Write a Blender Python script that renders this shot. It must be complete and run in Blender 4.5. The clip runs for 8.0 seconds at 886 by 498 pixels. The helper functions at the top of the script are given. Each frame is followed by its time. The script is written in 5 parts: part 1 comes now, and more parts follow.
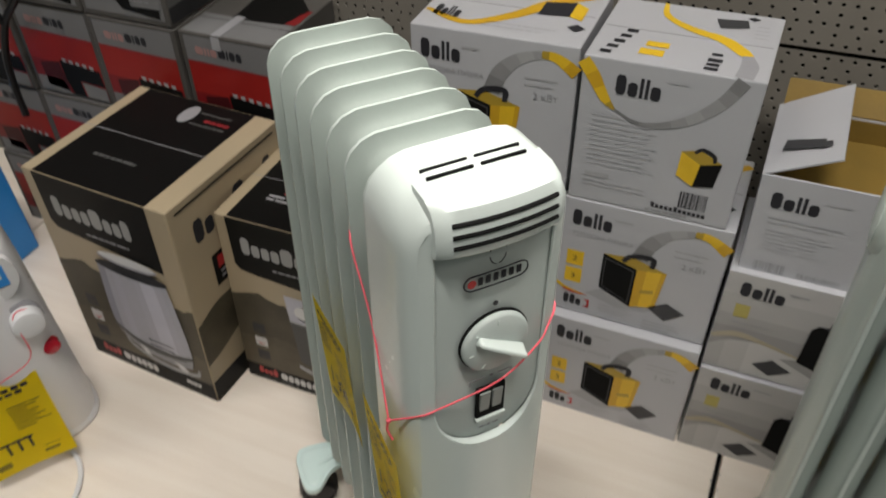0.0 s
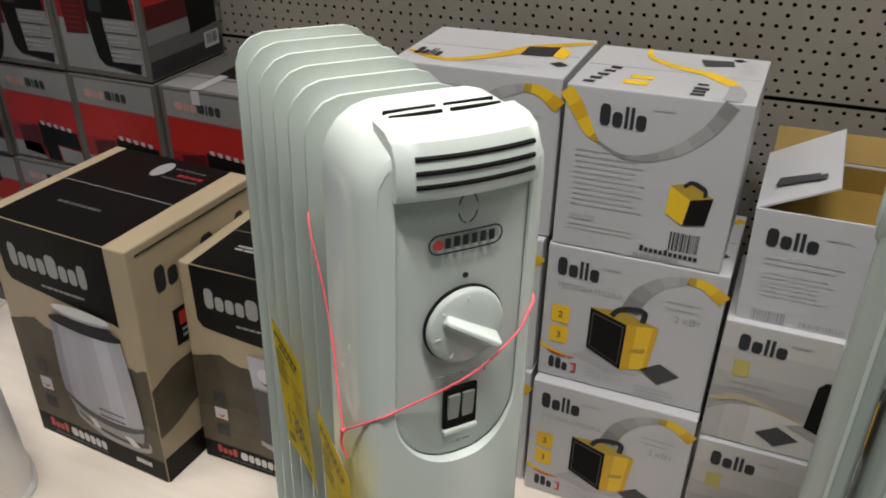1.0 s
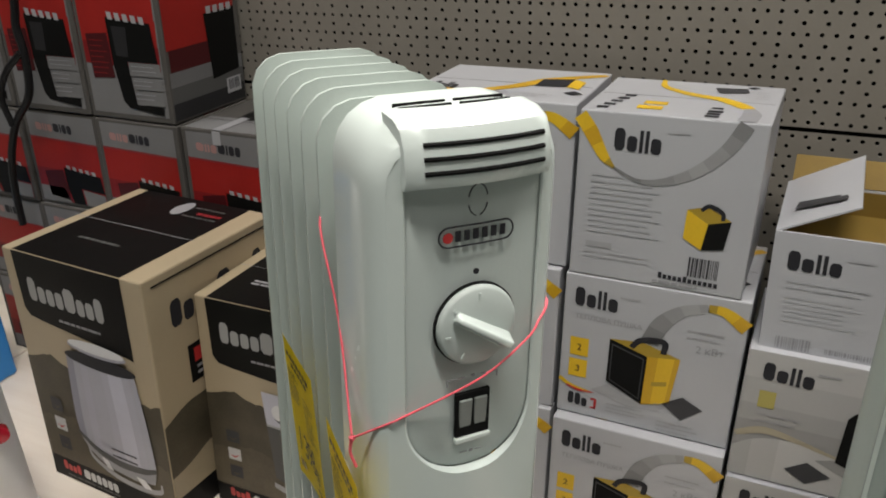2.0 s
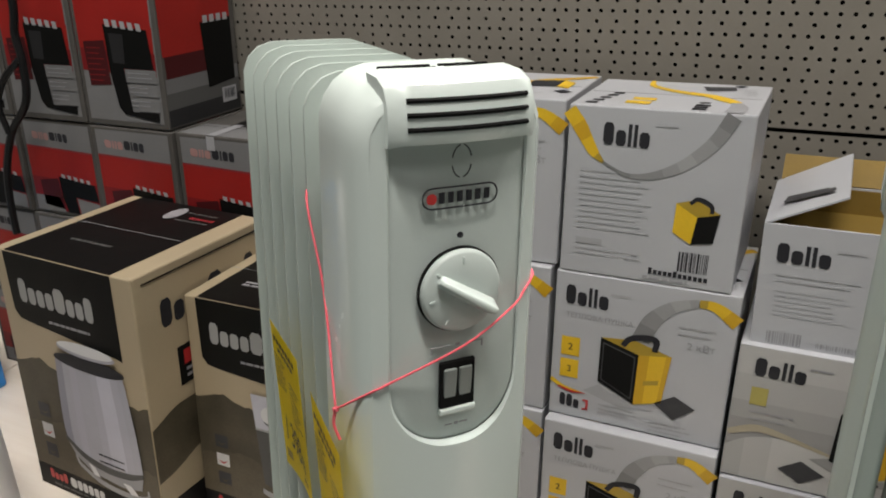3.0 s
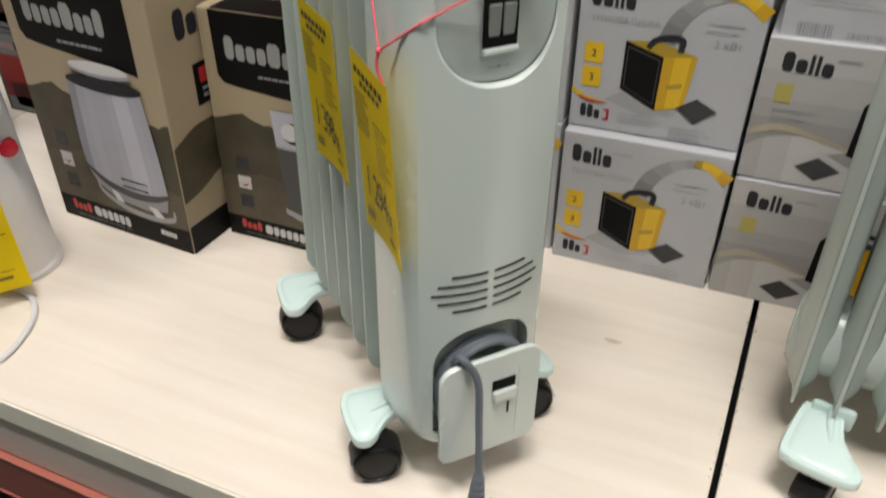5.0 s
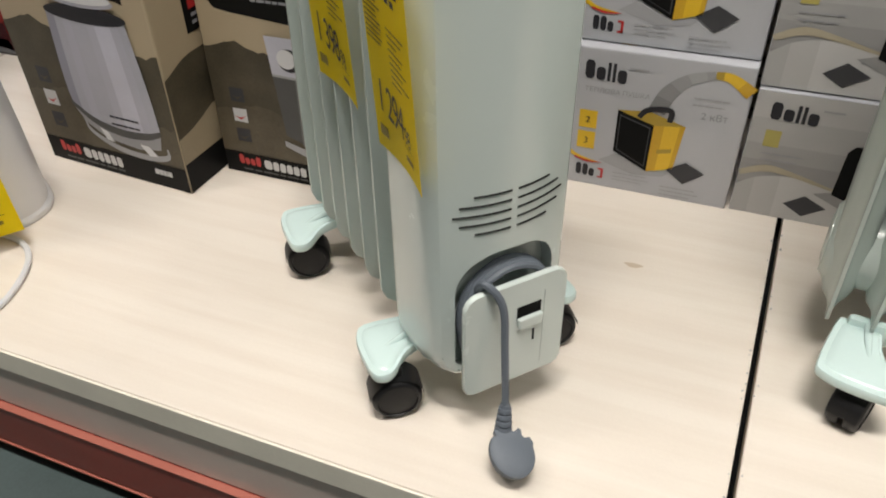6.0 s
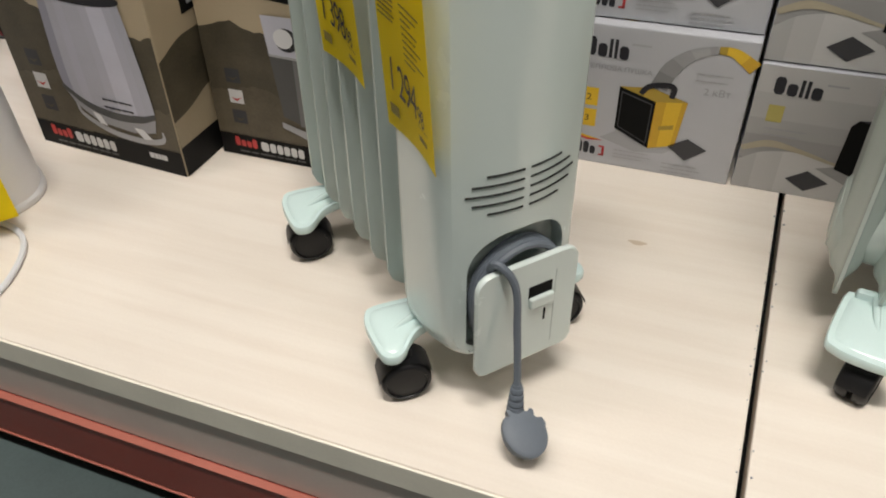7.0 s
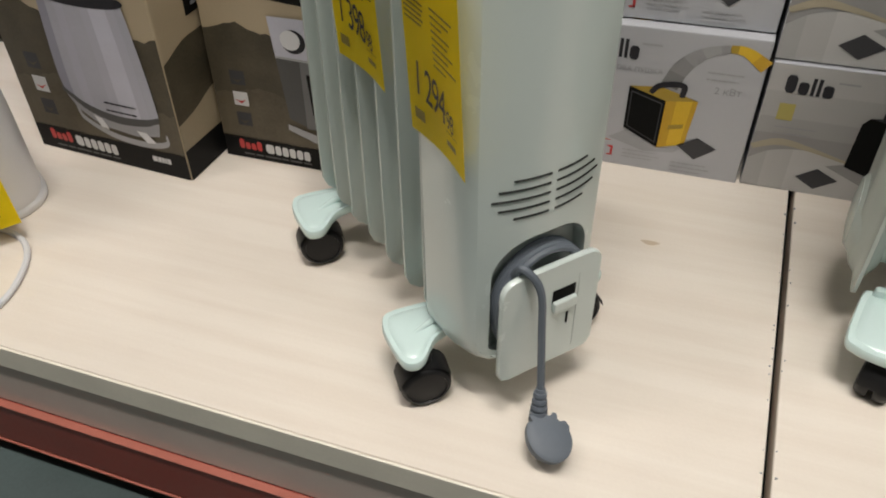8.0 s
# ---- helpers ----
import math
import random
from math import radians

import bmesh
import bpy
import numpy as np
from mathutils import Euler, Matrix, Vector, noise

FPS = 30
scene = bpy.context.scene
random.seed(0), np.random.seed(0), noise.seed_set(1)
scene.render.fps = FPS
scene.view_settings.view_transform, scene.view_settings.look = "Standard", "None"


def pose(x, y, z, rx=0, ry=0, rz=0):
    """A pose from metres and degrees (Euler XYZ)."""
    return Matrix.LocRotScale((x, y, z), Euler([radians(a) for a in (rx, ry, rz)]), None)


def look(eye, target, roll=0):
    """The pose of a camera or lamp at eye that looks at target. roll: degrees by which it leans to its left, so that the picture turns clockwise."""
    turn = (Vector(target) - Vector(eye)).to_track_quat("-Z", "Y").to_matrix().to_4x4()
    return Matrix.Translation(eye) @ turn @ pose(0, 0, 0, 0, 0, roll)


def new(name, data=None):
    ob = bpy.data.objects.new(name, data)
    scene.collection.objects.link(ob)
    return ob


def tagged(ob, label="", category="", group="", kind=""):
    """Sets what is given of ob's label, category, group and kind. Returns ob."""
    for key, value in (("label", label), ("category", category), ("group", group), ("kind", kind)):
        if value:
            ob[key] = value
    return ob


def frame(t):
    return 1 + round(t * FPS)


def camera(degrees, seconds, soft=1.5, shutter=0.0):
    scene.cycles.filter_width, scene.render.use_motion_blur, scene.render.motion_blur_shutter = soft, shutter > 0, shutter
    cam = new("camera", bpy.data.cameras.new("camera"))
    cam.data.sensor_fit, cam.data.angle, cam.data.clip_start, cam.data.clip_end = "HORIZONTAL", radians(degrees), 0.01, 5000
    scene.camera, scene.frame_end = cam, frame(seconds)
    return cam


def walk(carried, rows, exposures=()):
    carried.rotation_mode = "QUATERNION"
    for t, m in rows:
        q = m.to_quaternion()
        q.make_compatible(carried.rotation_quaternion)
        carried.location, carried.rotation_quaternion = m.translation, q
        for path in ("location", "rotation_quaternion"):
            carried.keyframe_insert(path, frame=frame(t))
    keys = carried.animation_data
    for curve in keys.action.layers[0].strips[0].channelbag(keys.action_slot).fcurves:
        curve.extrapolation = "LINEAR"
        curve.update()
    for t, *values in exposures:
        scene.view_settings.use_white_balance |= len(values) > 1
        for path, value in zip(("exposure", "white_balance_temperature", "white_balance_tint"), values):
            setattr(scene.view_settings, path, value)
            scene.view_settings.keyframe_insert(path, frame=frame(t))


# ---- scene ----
cam = camera(57.4, 8.0, soft=1.9, shutter=0.5)
PATH = [
    (0, (-0.048, 0.022, 0.995), (-0.711, 1.377, -0.318), -3.3),
    (0.5, (-0.031, 0.01, 0.89), (-0.78, 1.521, -0.186), -3.2),
    (1, (-0.025, 0.003, 0.852), (-0.752, 1.574, -0.149), -1.3),
    (1.5, (-0.018, -0.006, 0.83), (-0.802, 1.593, -0.082), -2.1),
    (3, (0.005, -0.025, 0.759), (-0.817, 1.638, 0.011), -1.9),
    (3.5, (0.016, -0.045, 0.744), (-0.808, 1.629, 0.024), -1.9),
    (4, (0.023, -0.066, 0.719), (-0.788, 1.535, -0.164), -2.3),
    (4.5, (0.016, -0.091, 0.696), (-0.769, 1.429, -0.341), -2.4),
    (5, (-0.009, -0.09, 0.66), (-0.724, 1.369, -0.507), -2.3),
    (6.5, (-0.05, -0.076, 0.618), (-0.699, 1.299, -0.681), -4.5),
    (7, (-0.063, -0.082, 0.618), (-0.685, 1.289, -0.699), -4.2),
    (7.5, (-0.081, -0.085, 0.62), (-0.686, 1.293, -0.698), -4.1),
    (8, (-0.097, -0.084, 0.621), (-0.679, 1.294, -0.706), -3.9),
]
walk(cam, [(t, look(eye, target, roll)) for t, eye, target, roll in PATH],
     [(0, -0.50), (0.5, -0.34), (1.0, -0.20), (1.7, -0.30), (3.5, -0.10), (4.5, 0.0), (5.2, -0.03), (6.5, -0.06), (8.0, -0.3)])

# ---- light ----
world = bpy.data.worlds.new("shop_air")
scene.world = world
world.use_nodes = True
world.node_tree.nodes["Background"].inputs[0].default_value = (0.9, 0.95, 1.0, 1)
world.node_tree.nodes["Background"].inputs[1].default_value = 0.05


def lamp(name, x, y, z, sx, sy, watts, colour):
    data = bpy.data.lights.new(name, "AREA")
    data.shape, data.size, data.size_y, data.energy, data.color = "RECTANGLE", sx, sy, watts, colour
    ob = new(name, data)
    ob.location = (x, y, z)
    return ob


CEIL = 3.3
TUBES = [(0.2, -0.22, 96), (2.1, -0.22, 22), (-1.6, -0.22, 32), (-0.75, 2.5, 130), (1.0, 2.5, 130)]
for tx, ty, watt in TUBES:
    lamp("ceiling_lamp_light", tx, ty, CEIL - 0.09, 1.15, 0.16, watt, (1.0, 0.955, 0.885))


# ---- materials ----
def material(name, colour, rough=0.5, metal=0.0, vary=0.08, scale=14.0, bump=0.02, grain=300.0, coat=0.0, spread=0.0, spec=0.5, sheen=0.08):
    """Principled paint, card or metal with broad stains, fine grain and a little relief."""
    m = bpy.data.materials.new(name)
    m.use_nodes = True
    nt = m.node_tree
    b = nt.nodes["Principled BSDF"]
    co = nt.nodes.new("ShaderNodeTexCoord")
    n1 = nt.nodes.new("ShaderNodeTexNoise")
    n1.inputs["Scale"].default_value, n1.inputs["Detail"].default_value = scale, 5
    n2 = nt.nodes.new("ShaderNodeTexNoise")
    n2.inputs["Scale"].default_value, n2.inputs["Detail"].default_value = grain, 3
    for n in (n1, n2):
        nt.links.new(co.outputs["Object"], n.inputs["Vector"])
    mixf = nt.nodes.new("ShaderNodeMath")
    mixf.operation = "MULTIPLY_ADD"
    nt.links.new(n2.outputs["Fac"], mixf.inputs[0])
    mixf.inputs[1].default_value = 0.35
    nt.links.new(n1.outputs["Fac"], mixf.inputs[2])
    ramp = nt.nodes.new("ShaderNodeMapRange")
    ramp.inputs["From Min"].default_value, ramp.inputs["From Max"].default_value = 0.35, 1.0
    ramp.inputs["To Min"].default_value, ramp.inputs["To Max"].default_value = 1 - vary, 1 + vary
    nt.links.new(mixf.outputs[0], ramp.inputs["Value"])
    mul = nt.nodes.new("ShaderNodeMix")
    mul.data_type, mul.blend_type = "RGBA", "MULTIPLY"
    mul.inputs["Factor"].default_value = 1.0
    mul.inputs["A"].default_value = (*colour, 1)
    nt.links.new(ramp.outputs[0], mul.inputs["B"])
    if spread:
        info = nt.nodes.new("ShaderNodeObjectInfo")
        r2 = nt.nodes.new("ShaderNodeMapRange")
        r2.inputs["To Min"].default_value, r2.inputs["To Max"].default_value = 1 - spread, 1 + spread
        nt.links.new(info.outputs["Random"], r2.inputs["Value"])
        m2 = nt.nodes.new("ShaderNodeMix")
        m2.data_type, m2.blend_type = "RGBA", "MULTIPLY"
        m2.inputs["Factor"].default_value = 1.0
        nt.links.new(mul.outputs["Result"], m2.inputs["A"])
        nt.links.new(r2.outputs[0], m2.inputs["B"])
        mul = m2
    nt.links.new(mul.outputs["Result"], b.inputs["Base Color"])
    rr = nt.nodes.new("ShaderNodeMapRange")
    rr.inputs["To Min"].default_value, rr.inputs["To Max"].default_value = max(rough - sheen, 0.02), min(rough + sheen, 1)
    nt.links.new(n1.outputs["Fac"], rr.inputs["Value"])
    nt.links.new(rr.outputs[0], b.inputs["Roughness"])
    b.inputs["Metallic"].default_value = metal
    b.inputs["Coat Weight"].default_value = coat
    b.inputs["Specular IOR Level"].default_value = spec
    bp = nt.nodes.new("ShaderNodeBump")
    bp.inputs["Strength"].default_value, bp.inputs["Distance"].default_value = bump * 5, 0.001
    nt.links.new(n2.outputs["Fac"], bp.inputs["Height"])
    nt.links.new(bp.outputs["Normal"], b.inputs["Normal"])
    return m


def wood_material(name, light, dark):
    m = material(name, light, 0.5, vary=0.05, scale=6)
    nt = m.node_tree
    b = nt.nodes["Principled BSDF"]
    co = nt.nodes.new("ShaderNodeTexCoord")
    mp = nt.nodes.new("ShaderNodeMapping")
    mp.inputs["Scale"].default_value = (1.0, 16.0, 16.0)
    wave = nt.nodes.new("ShaderNodeTexNoise")
    wave.inputs["Scale"].default_value, wave.inputs["Detail"].default_value, wave.inputs["Roughness"].default_value = 2.2, 8, 0.62
    nt.links.new(co.outputs["Object"], mp.inputs["Vector"])
    nt.links.new(mp.outputs["Vector"], wave.inputs["Vector"])
    ramp = nt.nodes.new("ShaderNodeValToRGB")
    ramp.color_ramp.elements[0].position, ramp.color_ramp.elements[0].color = 0.38, (*dark, 1)
    ramp.color_ramp.elements[1].position, ramp.color_ramp.elements[1].color = 0.62, (*light, 1)
    nt.links.new(wave.outputs["Fac"], ramp.inputs["Fac"])
    old = b.inputs["Base Color"].links[0].from_node
    nt.links.new(ramp.outputs["Color"], old.inputs["A"])
    return m


M = {
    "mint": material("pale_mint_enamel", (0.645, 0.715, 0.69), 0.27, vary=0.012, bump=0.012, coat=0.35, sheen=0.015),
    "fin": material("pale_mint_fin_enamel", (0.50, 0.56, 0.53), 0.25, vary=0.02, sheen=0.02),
    "panel": material("grey_mint_plastic", (0.53, 0.59, 0.57), 0.40, vary=0.03),
    "foot": material("mint_foot_plastic", (0.62, 0.76, 0.745), 0.2, vary=0.03),
    "black": material("black_plastic", (0.008, 0.008, 0.009), 0.45, spec=0.3),
    # near-black for slots and black print; also the painted shade under the shelf
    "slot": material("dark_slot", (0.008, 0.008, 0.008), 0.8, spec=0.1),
    "groove": material("grey_mint_groove", (0.02, 0.022, 0.02), 0.6, spec=0.2),
    "cable": material("grey_cable_rubber", (0.13, 0.15, 0.18), 0.55),
    "shelf": wood_material("bleached_shelf_laminate", (0.82, 0.745, 0.665), (0.77, 0.685, 0.60)),
    "shelf_edge": material("cream_edge_band", (0.90, 0.84, 0.73), 0.5),
    "rail": material("grey_rail_paint", (0.62, 0.53, 0.48), 0.45),
    "red": material("red_plinth_paint", (0.29, 0.055, 0.038), 0.4, vary=0.2, scale=9),
    "pink": material("pale_red_lip", (0.40, 0.13, 0.095), 0.4),
    "floor": material("dark_green_grey_floor", (0.075, 0.10, 0.10), 0.35, vary=0.3, scale=5),
    "peg": material("beige_perforated_steel", (0.205, 0.19, 0.165), 0.5, vary=0.08, spec=0.3),
    "wall": material("plain_shop_wall", (0.15, 0.145, 0.14), 0.8),
    "ceil": material("white_ceiling_panel", (0.24, 0.24, 0.235), 0.9),
    "white": material("white_coated_card", (0.44, 0.445, 0.475), 0.38, vary=0.03, spread=0.02),
    "kraft": material("yellow_brown_card", (0.20, 0.125, 0.02), 0.7, vary=0.15),
    "beige": material("beige_printed_card", (0.42, 0.342, 0.232), 0.4, vary=0.05),
    "dkcard": material("black_gloss_card", (0.006, 0.006, 0.006), 0.45, spec=0.12),
    "khaki": material("khaki_print", (0.068, 0.057, 0.038), 0.42, vary=0.45, scale=18, spec=0.3),
    "redcard": material("red_printed_card", (0.30, 0.016, 0.013), 0.42, vary=0.15, spec=0.3),
    "ink": material("dark_ink", (0.025, 0.025, 0.03), 0.5, spec=0.2),
    "greyink": material("grey_ink", (0.30, 0.30, 0.32), 0.45),
    "paleink": material("pale_grey_ink", (0.36, 0.36, 0.38), 0.45),
    "yellow": material("yellow_ink", (0.72, 0.46, 0.02), 0.42, vary=0.1),
    "redink": material("red_ink", (0.5, 0.03, 0.03), 0.42),
    "tag": material("yellow_price_paper", (0.93, 0.74, 0.0), 0.55, vary=0.05),
    "string": material("pink_string", (0.80, 0.12, 0.16), 0.7),
    "whitepl": material("white_plastic", (0.70, 0.70, 0.72), 0.3, vary=0.02),
    "lilac": material("lilac_white_print", (0.42, 0.42, 0.49), 0.42, vary=0.05),
    "blue": material("blue_sticker", (0.02, 0.22, 0.6), 0.4),
    "lampred": material("red_neon_lens", (0.5, 0.01, 0.03), 0.15),
    "tape": material("clear_tape", (0.72, 0.70, 0.66), 0.15),
}
glow = bpy.data.materials.new("lit_tube_diffuser")
glow.use_nodes = True
glow.node_tree.nodes["Principled BSDF"].inputs["Emission Color"].default_value = (1, 0.97, 0.9, 1)
glow.node_tree.nodes["Principled BSDF"].inputs["Emission Strength"].default_value = 3.0


# ---- builders ----
def finish(name, bm, mat, smooth=False):
    me = bpy.data.meshes.new(name)
    bmesh.ops.recalc_face_normals(bm, faces=bm.faces)
    bm.to_mesh(me)
    bm.free()
    if smooth:
        me.polygons.foreach_set("use_smooth", [True] * len(me.polygons))
        me.set_sharp_from_angle(angle=radians(38))
    for x in mat if isinstance(mat, (list, tuple)) else [mat]:
        me.materials.append(x)
    return me


def part(name, bm, mat, parent=None, label="", smooth=False):
    ob = new(name, finish(name, bm, mat, smooth))
    if parent:
        ob.parent = parent
    if label:
        ob["label"] = label
    return ob


def thing(name, label, category, m=None, group="", kind=""):
    ob = new(name)
    ob.empty_display_size = 0.05
    if m is not None:
        ob.matrix_basis = m
    return tagged(ob, label, category, group, kind)


def slab(bm, x0, x1, y0, y1, z0, z1, bevel=0.0, seg=2):
    r = bmesh.ops.create_cube(bm, size=1, matrix=Matrix.LocRotScale(((x0 + x1) / 2, (y0 + y1) / 2, (z0 + z1) / 2), None, (x1 - x0, y1 - y0, z1 - z0)))
    if bevel:
        es = {e for v in r["verts"] for e in v.link_edges}
        bmesh.ops.bevel(bm, geom=list(es), offset=bevel, segments=seg, affect="EDGES", profile=0.5)
    return bm


def box_bm(*a, **k):
    return slab(bmesh.new(), *a, **k)


def cyl(bm, a, b, r0, r1=None, n=24, caps=True):
    a, b = Vector(a), Vector(b)
    d = b - a
    q = d.to_track_quat("Z", "Y").to_matrix().to_4x4()
    bmesh.ops.create_cone(bm, cap_ends=caps, segments=n, radius1=r0, radius2=r0 if r1 is None else r1, depth=d.length, matrix=Matrix.Translation((a + b) / 2) @ q)
    return bm


def rounded(hw, z0, z1, rt, rb, n=8):
    """A rounded upright outline in x and z, from the top's middle, clockwise seen from the front."""
    pts = [(0.0, z1)]
    for cx, cz, r, a0 in ((hw - rt, z1 - rt, rt, 90), (hw - rb, z0 + rb, rb, 0), (-hw + rb, z0 + rb, rb, -90), (-hw + rt, z1 - rt, rt, -180)):
        for i in range(n + 1):
            a = radians(a0 - 90 * i / n)
            pts.append((cx + r * math.cos(a), cz + r * math.sin(a)))
    return pts


def resample(pts, n):
    """n points at even steps along a closed outline."""
    p = np.array(list(pts) + [pts[0]], float)
    s = np.r_[0, np.cumsum(np.hypot(*np.diff(p, axis=0).T))]
    t = np.linspace(0, s[-1], n, endpoint=False)
    return list(zip(np.interp(t, s, p[:, 0]), np.interp(t, s, p[:, 1])))


def loft(bm, rings, cap0=False, cap1=True):
    vs = [[bm.verts.new(p) for p in ring] for ring in rings]
    n = len(vs[0])
    for a, b in zip(vs, vs[1:]):
        for i in range(n):
            bm.faces.new((a[i], a[(i + 1) % n], b[(i + 1) % n], b[i]))
    if cap0:
        bm.faces.new(vs[0])
    if cap1:
        bm.faces.new(vs[-1])
    return bm


def tube(bm, pts, r, n=8):
    """A round tube along points."""
    pts = [Vector(p) for p in pts]
    rings = []
    up = Vector((0.13, 0.27, 0.95)).normalized()
    for i, p in enumerate(pts):
        d = (pts[min(i + 1, len(pts) - 1)] - pts[max(i - 1, 0)]).normalized()
        s = d.cross(up).normalized() if d.cross(up).length > 1e-3 else d.orthogonal().normalized()
        up = s.cross(d).normalized()
        rr = r[i] if isinstance(r, (list, tuple)) else r
        rings.append([p + rr * (math.cos(2 * math.pi * k / n) * s + math.sin(2 * math.pi * k / n) * up) for k in range(n)])
    return loft(bm, rings, True, True)


def smooth_path(pts, n=8):
    """Catmull-Rom through points."""
    p = [Vector(x) for x in pts]
    p = [2 * p[0] - p[1]] + p + [2 * p[-1] - p[-2]]
    out = []
    for i in range(1, len(p) - 2):
        for k in range(n):
            t = k / n
            out.append(0.5 * (2 * p[i] + (p[i + 1] - p[i - 1]) * t + (2 * p[i - 1] - 5 * p[i] + 4 * p[i + 1] - p[i + 2]) * t * t + (3 * p[i] - p[i - 1] - 3 * p[i + 1] + p[i + 2]) * t ** 3))
    out.append(p[-2])
    return out


# ---- the shop: shelf, back panel, floor, closing walls ----
FLOOR = -0.232
BACK, EDGE = 1.015, 0.276


def structure(name, bm, mat, label, category):
    return tagged(part(name, bm, mat), label, category, kind="structure")


structure("floor", box_bm(-4, 4, -2.6, 4.2, FLOOR - 0.05, FLOOR), M["floor"], "dark grey-green smooth shop floor", "floor")
structure("ceiling", box_bm(-4, 4, -2.6, 4.2, CEIL, CEIL + 0.1), M["ceil"], "plain white shop ceiling", "ceiling")
structure("wall_north", box_bm(-4, 4, 4.2, 4.3, FLOOR, CEIL), M["wall"], "plain wall beyond the shelving", "wall")
structure("wall_south", box_bm(-4, 4, -2.7, -2.6, FLOOR, CEIL), M["wall"], "plain wall across the aisle", "wall")
structure("wall_west", box_bm(-4.1, -4, -2.7, 4.3, FLOOR, CEIL), M["wall"], "plain end wall of the aisle", "wall")
structure("wall_east", box_bm(4, 4.1, -2.7, 4.3, FLOOR, CEIL), M["wall"], "plain end wall of the aisle", "wall")

for tx, ty, watt in TUBES:
    lampo = thing("ceiling_lamp", "long white ceiling lamp with a lit diffuser", "lamp", pose(tx, ty, CEIL), group="ceiling lamps")
    bm = box_bm(-0.62, 0.62, -0.11, 0.11, -0.07, 0, bevel=0.01)
    part("housing", bm, M["whitepl"], lampo)
    part("diffuser", box_bm(-0.6, 0.6, -0.095, 0.095, -0.082, -0.0705), glow, lampo, "lit frosted diffuser")


def shelf_board(x0, x1):
    s = thing("shelf_board", "bleached wood laminate shelf board with cream edge band", "shelf", pose(0, 0, 0), group="shelf boards", kind="structure")
    part("board", box_bm(x0, x1, EDGE + 0.003, BACK - 0.006, -0.036, 0, bevel=0.001, seg=1), M["shelf"], s)
    part("edge_band", box_bm(x0, x1, EDGE, EDGE + 0.0028, -0.0355, -0.0008, bevel=0.001), M["shelf_edge"], s, "cream edge band")
    return s


shelf_board(-1.335, -0.0035)
shelf_board(0.0035, 1.335)
shelf_board(-2.67, -1.342)
base = thing("shelf_base", "grey steel front rail with a red plinth strip below", "shelf base", kind="structure")
part("front_rail", box_bm(-2.67, 1.335, EDGE + 0.004, EDGE + 0.03, -0.115, -0.0365, bevel=0.002), M["rail"], base, "grey painted steel rail")
part("plinth", box_bm(-2.67, 1.335, EDGE - 0.004, EDGE + 0.03, -0.197, -0.1155, bevel=0.003), M["red"], base, "red painted plinth strip")
# thin lips along the plinth's lower and upper edges, paler than its red
part("plinth_lip", box_bm(-2.67, 1.335, EDGE - 0.006, EDGE + 0.02, -0.2005, -0.1975, bevel=0.001), M["pink"], base, "pale red lip")
part("plinth_top_lip", box_bm(-2.67, 1.335, EDGE - 0.006, EDGE + 0.003, -0.1155, -0.1140, bevel=0.0005), M["pink"], base, "pale red lip")
# solid block in near-black: the shadow gap under the shelf, put into its colour
part("underside_shade", box_bm(-2.67, 1.335, EDGE + 0.05, BACK - 0.01, FLOOR, -0.037), M["slot"], base, "near-black block standing for the shade under the shelf")


def pegboard(name, z0, z1, x0, x1):
    """A steel panel with real holes, sparse and dense rows in turn, over a dark gap."""
    verts, faces = [], []
    rows = int((z1 - z0) / 0.0127)
    oct8 = [(math.cos(math.pi / 8 + k * math.pi / 4), math.sin(math.pi / 8 + k * math.pi / 4)) for k in range(8)]
    for r in range(rows):
        za, zb = z0 + r * (z1 - z0) / rows, z0 + (r + 1) * (z1 - z0) / rows
        pitch = 0.0254 if r % 2 else 0.01524
        n = int((x1 - x0) / pitch)
        for c in range(n):
            xa, xb = x0 + c * pitch, x0 + (c + 1) * pitch if c < n - 1 else x1
            cx, cz = xa + pitch / 2, (za + zb) / 2
            b = len(verts)
            verts += [(xb, 0, zb), (xa, 0, zb), (xa, 0, za), (xb, 0, za)]
            verts += [(cx + 0.0027 * a, 0.0, cz + 0.0027 * s) for a, s in oct8]
            verts += [(cx + 0.0027 * a, 0.0018, cz + 0.0027 * s) for a, s in oct8]
            o = b + 4
            faces += [(b, o + 1, o), (b + 1, o + 3, o + 2), (b + 2, o + 5, o + 4), (b + 3, o + 7, o + 6)]
            faces += [(b, b + 1, o + 2, o + 1), (b + 1, b + 2, o + 4, o + 3), (b + 2, b + 3, o + 6, o + 5), (b + 3, b, o, o + 7)]
            faces += [(o + k, o + (k + 1) % 8, o + 8 + (k + 1) % 8, o + 8 + k) for k in range(8)]
    me = bpy.data.meshes.new(name)
    me.from_pydata(verts, [], faces)
    me.materials.append(M["peg"])
    ob = new(name, me)
    ob.location = (0, BACK, 0)
    return ob


back = thing("back_panel", "beige perforated steel back panels with a dark joint", "back panel", kind="structure")
for za, zb in ((-0.02, 0.5115), (0.5165, 1.05)):
    pg = pegboard("perforated_panel", za, zb, -1.335, 0.66)
    pg.parent = back
part("backing", box_bm(-2.7, 1.4, BACK + 0.02, BACK + 0.03, FLOOR, 1.15), M["slot"], back, "dark gap behind the panels")
part("upper_panel", box_bm(-2.7, 1.4, BACK, BACK + 0.004, 1.055, 1.15), M["peg"], back)
part("side_panel", box_bm(-2.7, -1.338, BACK, BACK + 0.004, -0.02, 1.05), M["peg"], back)
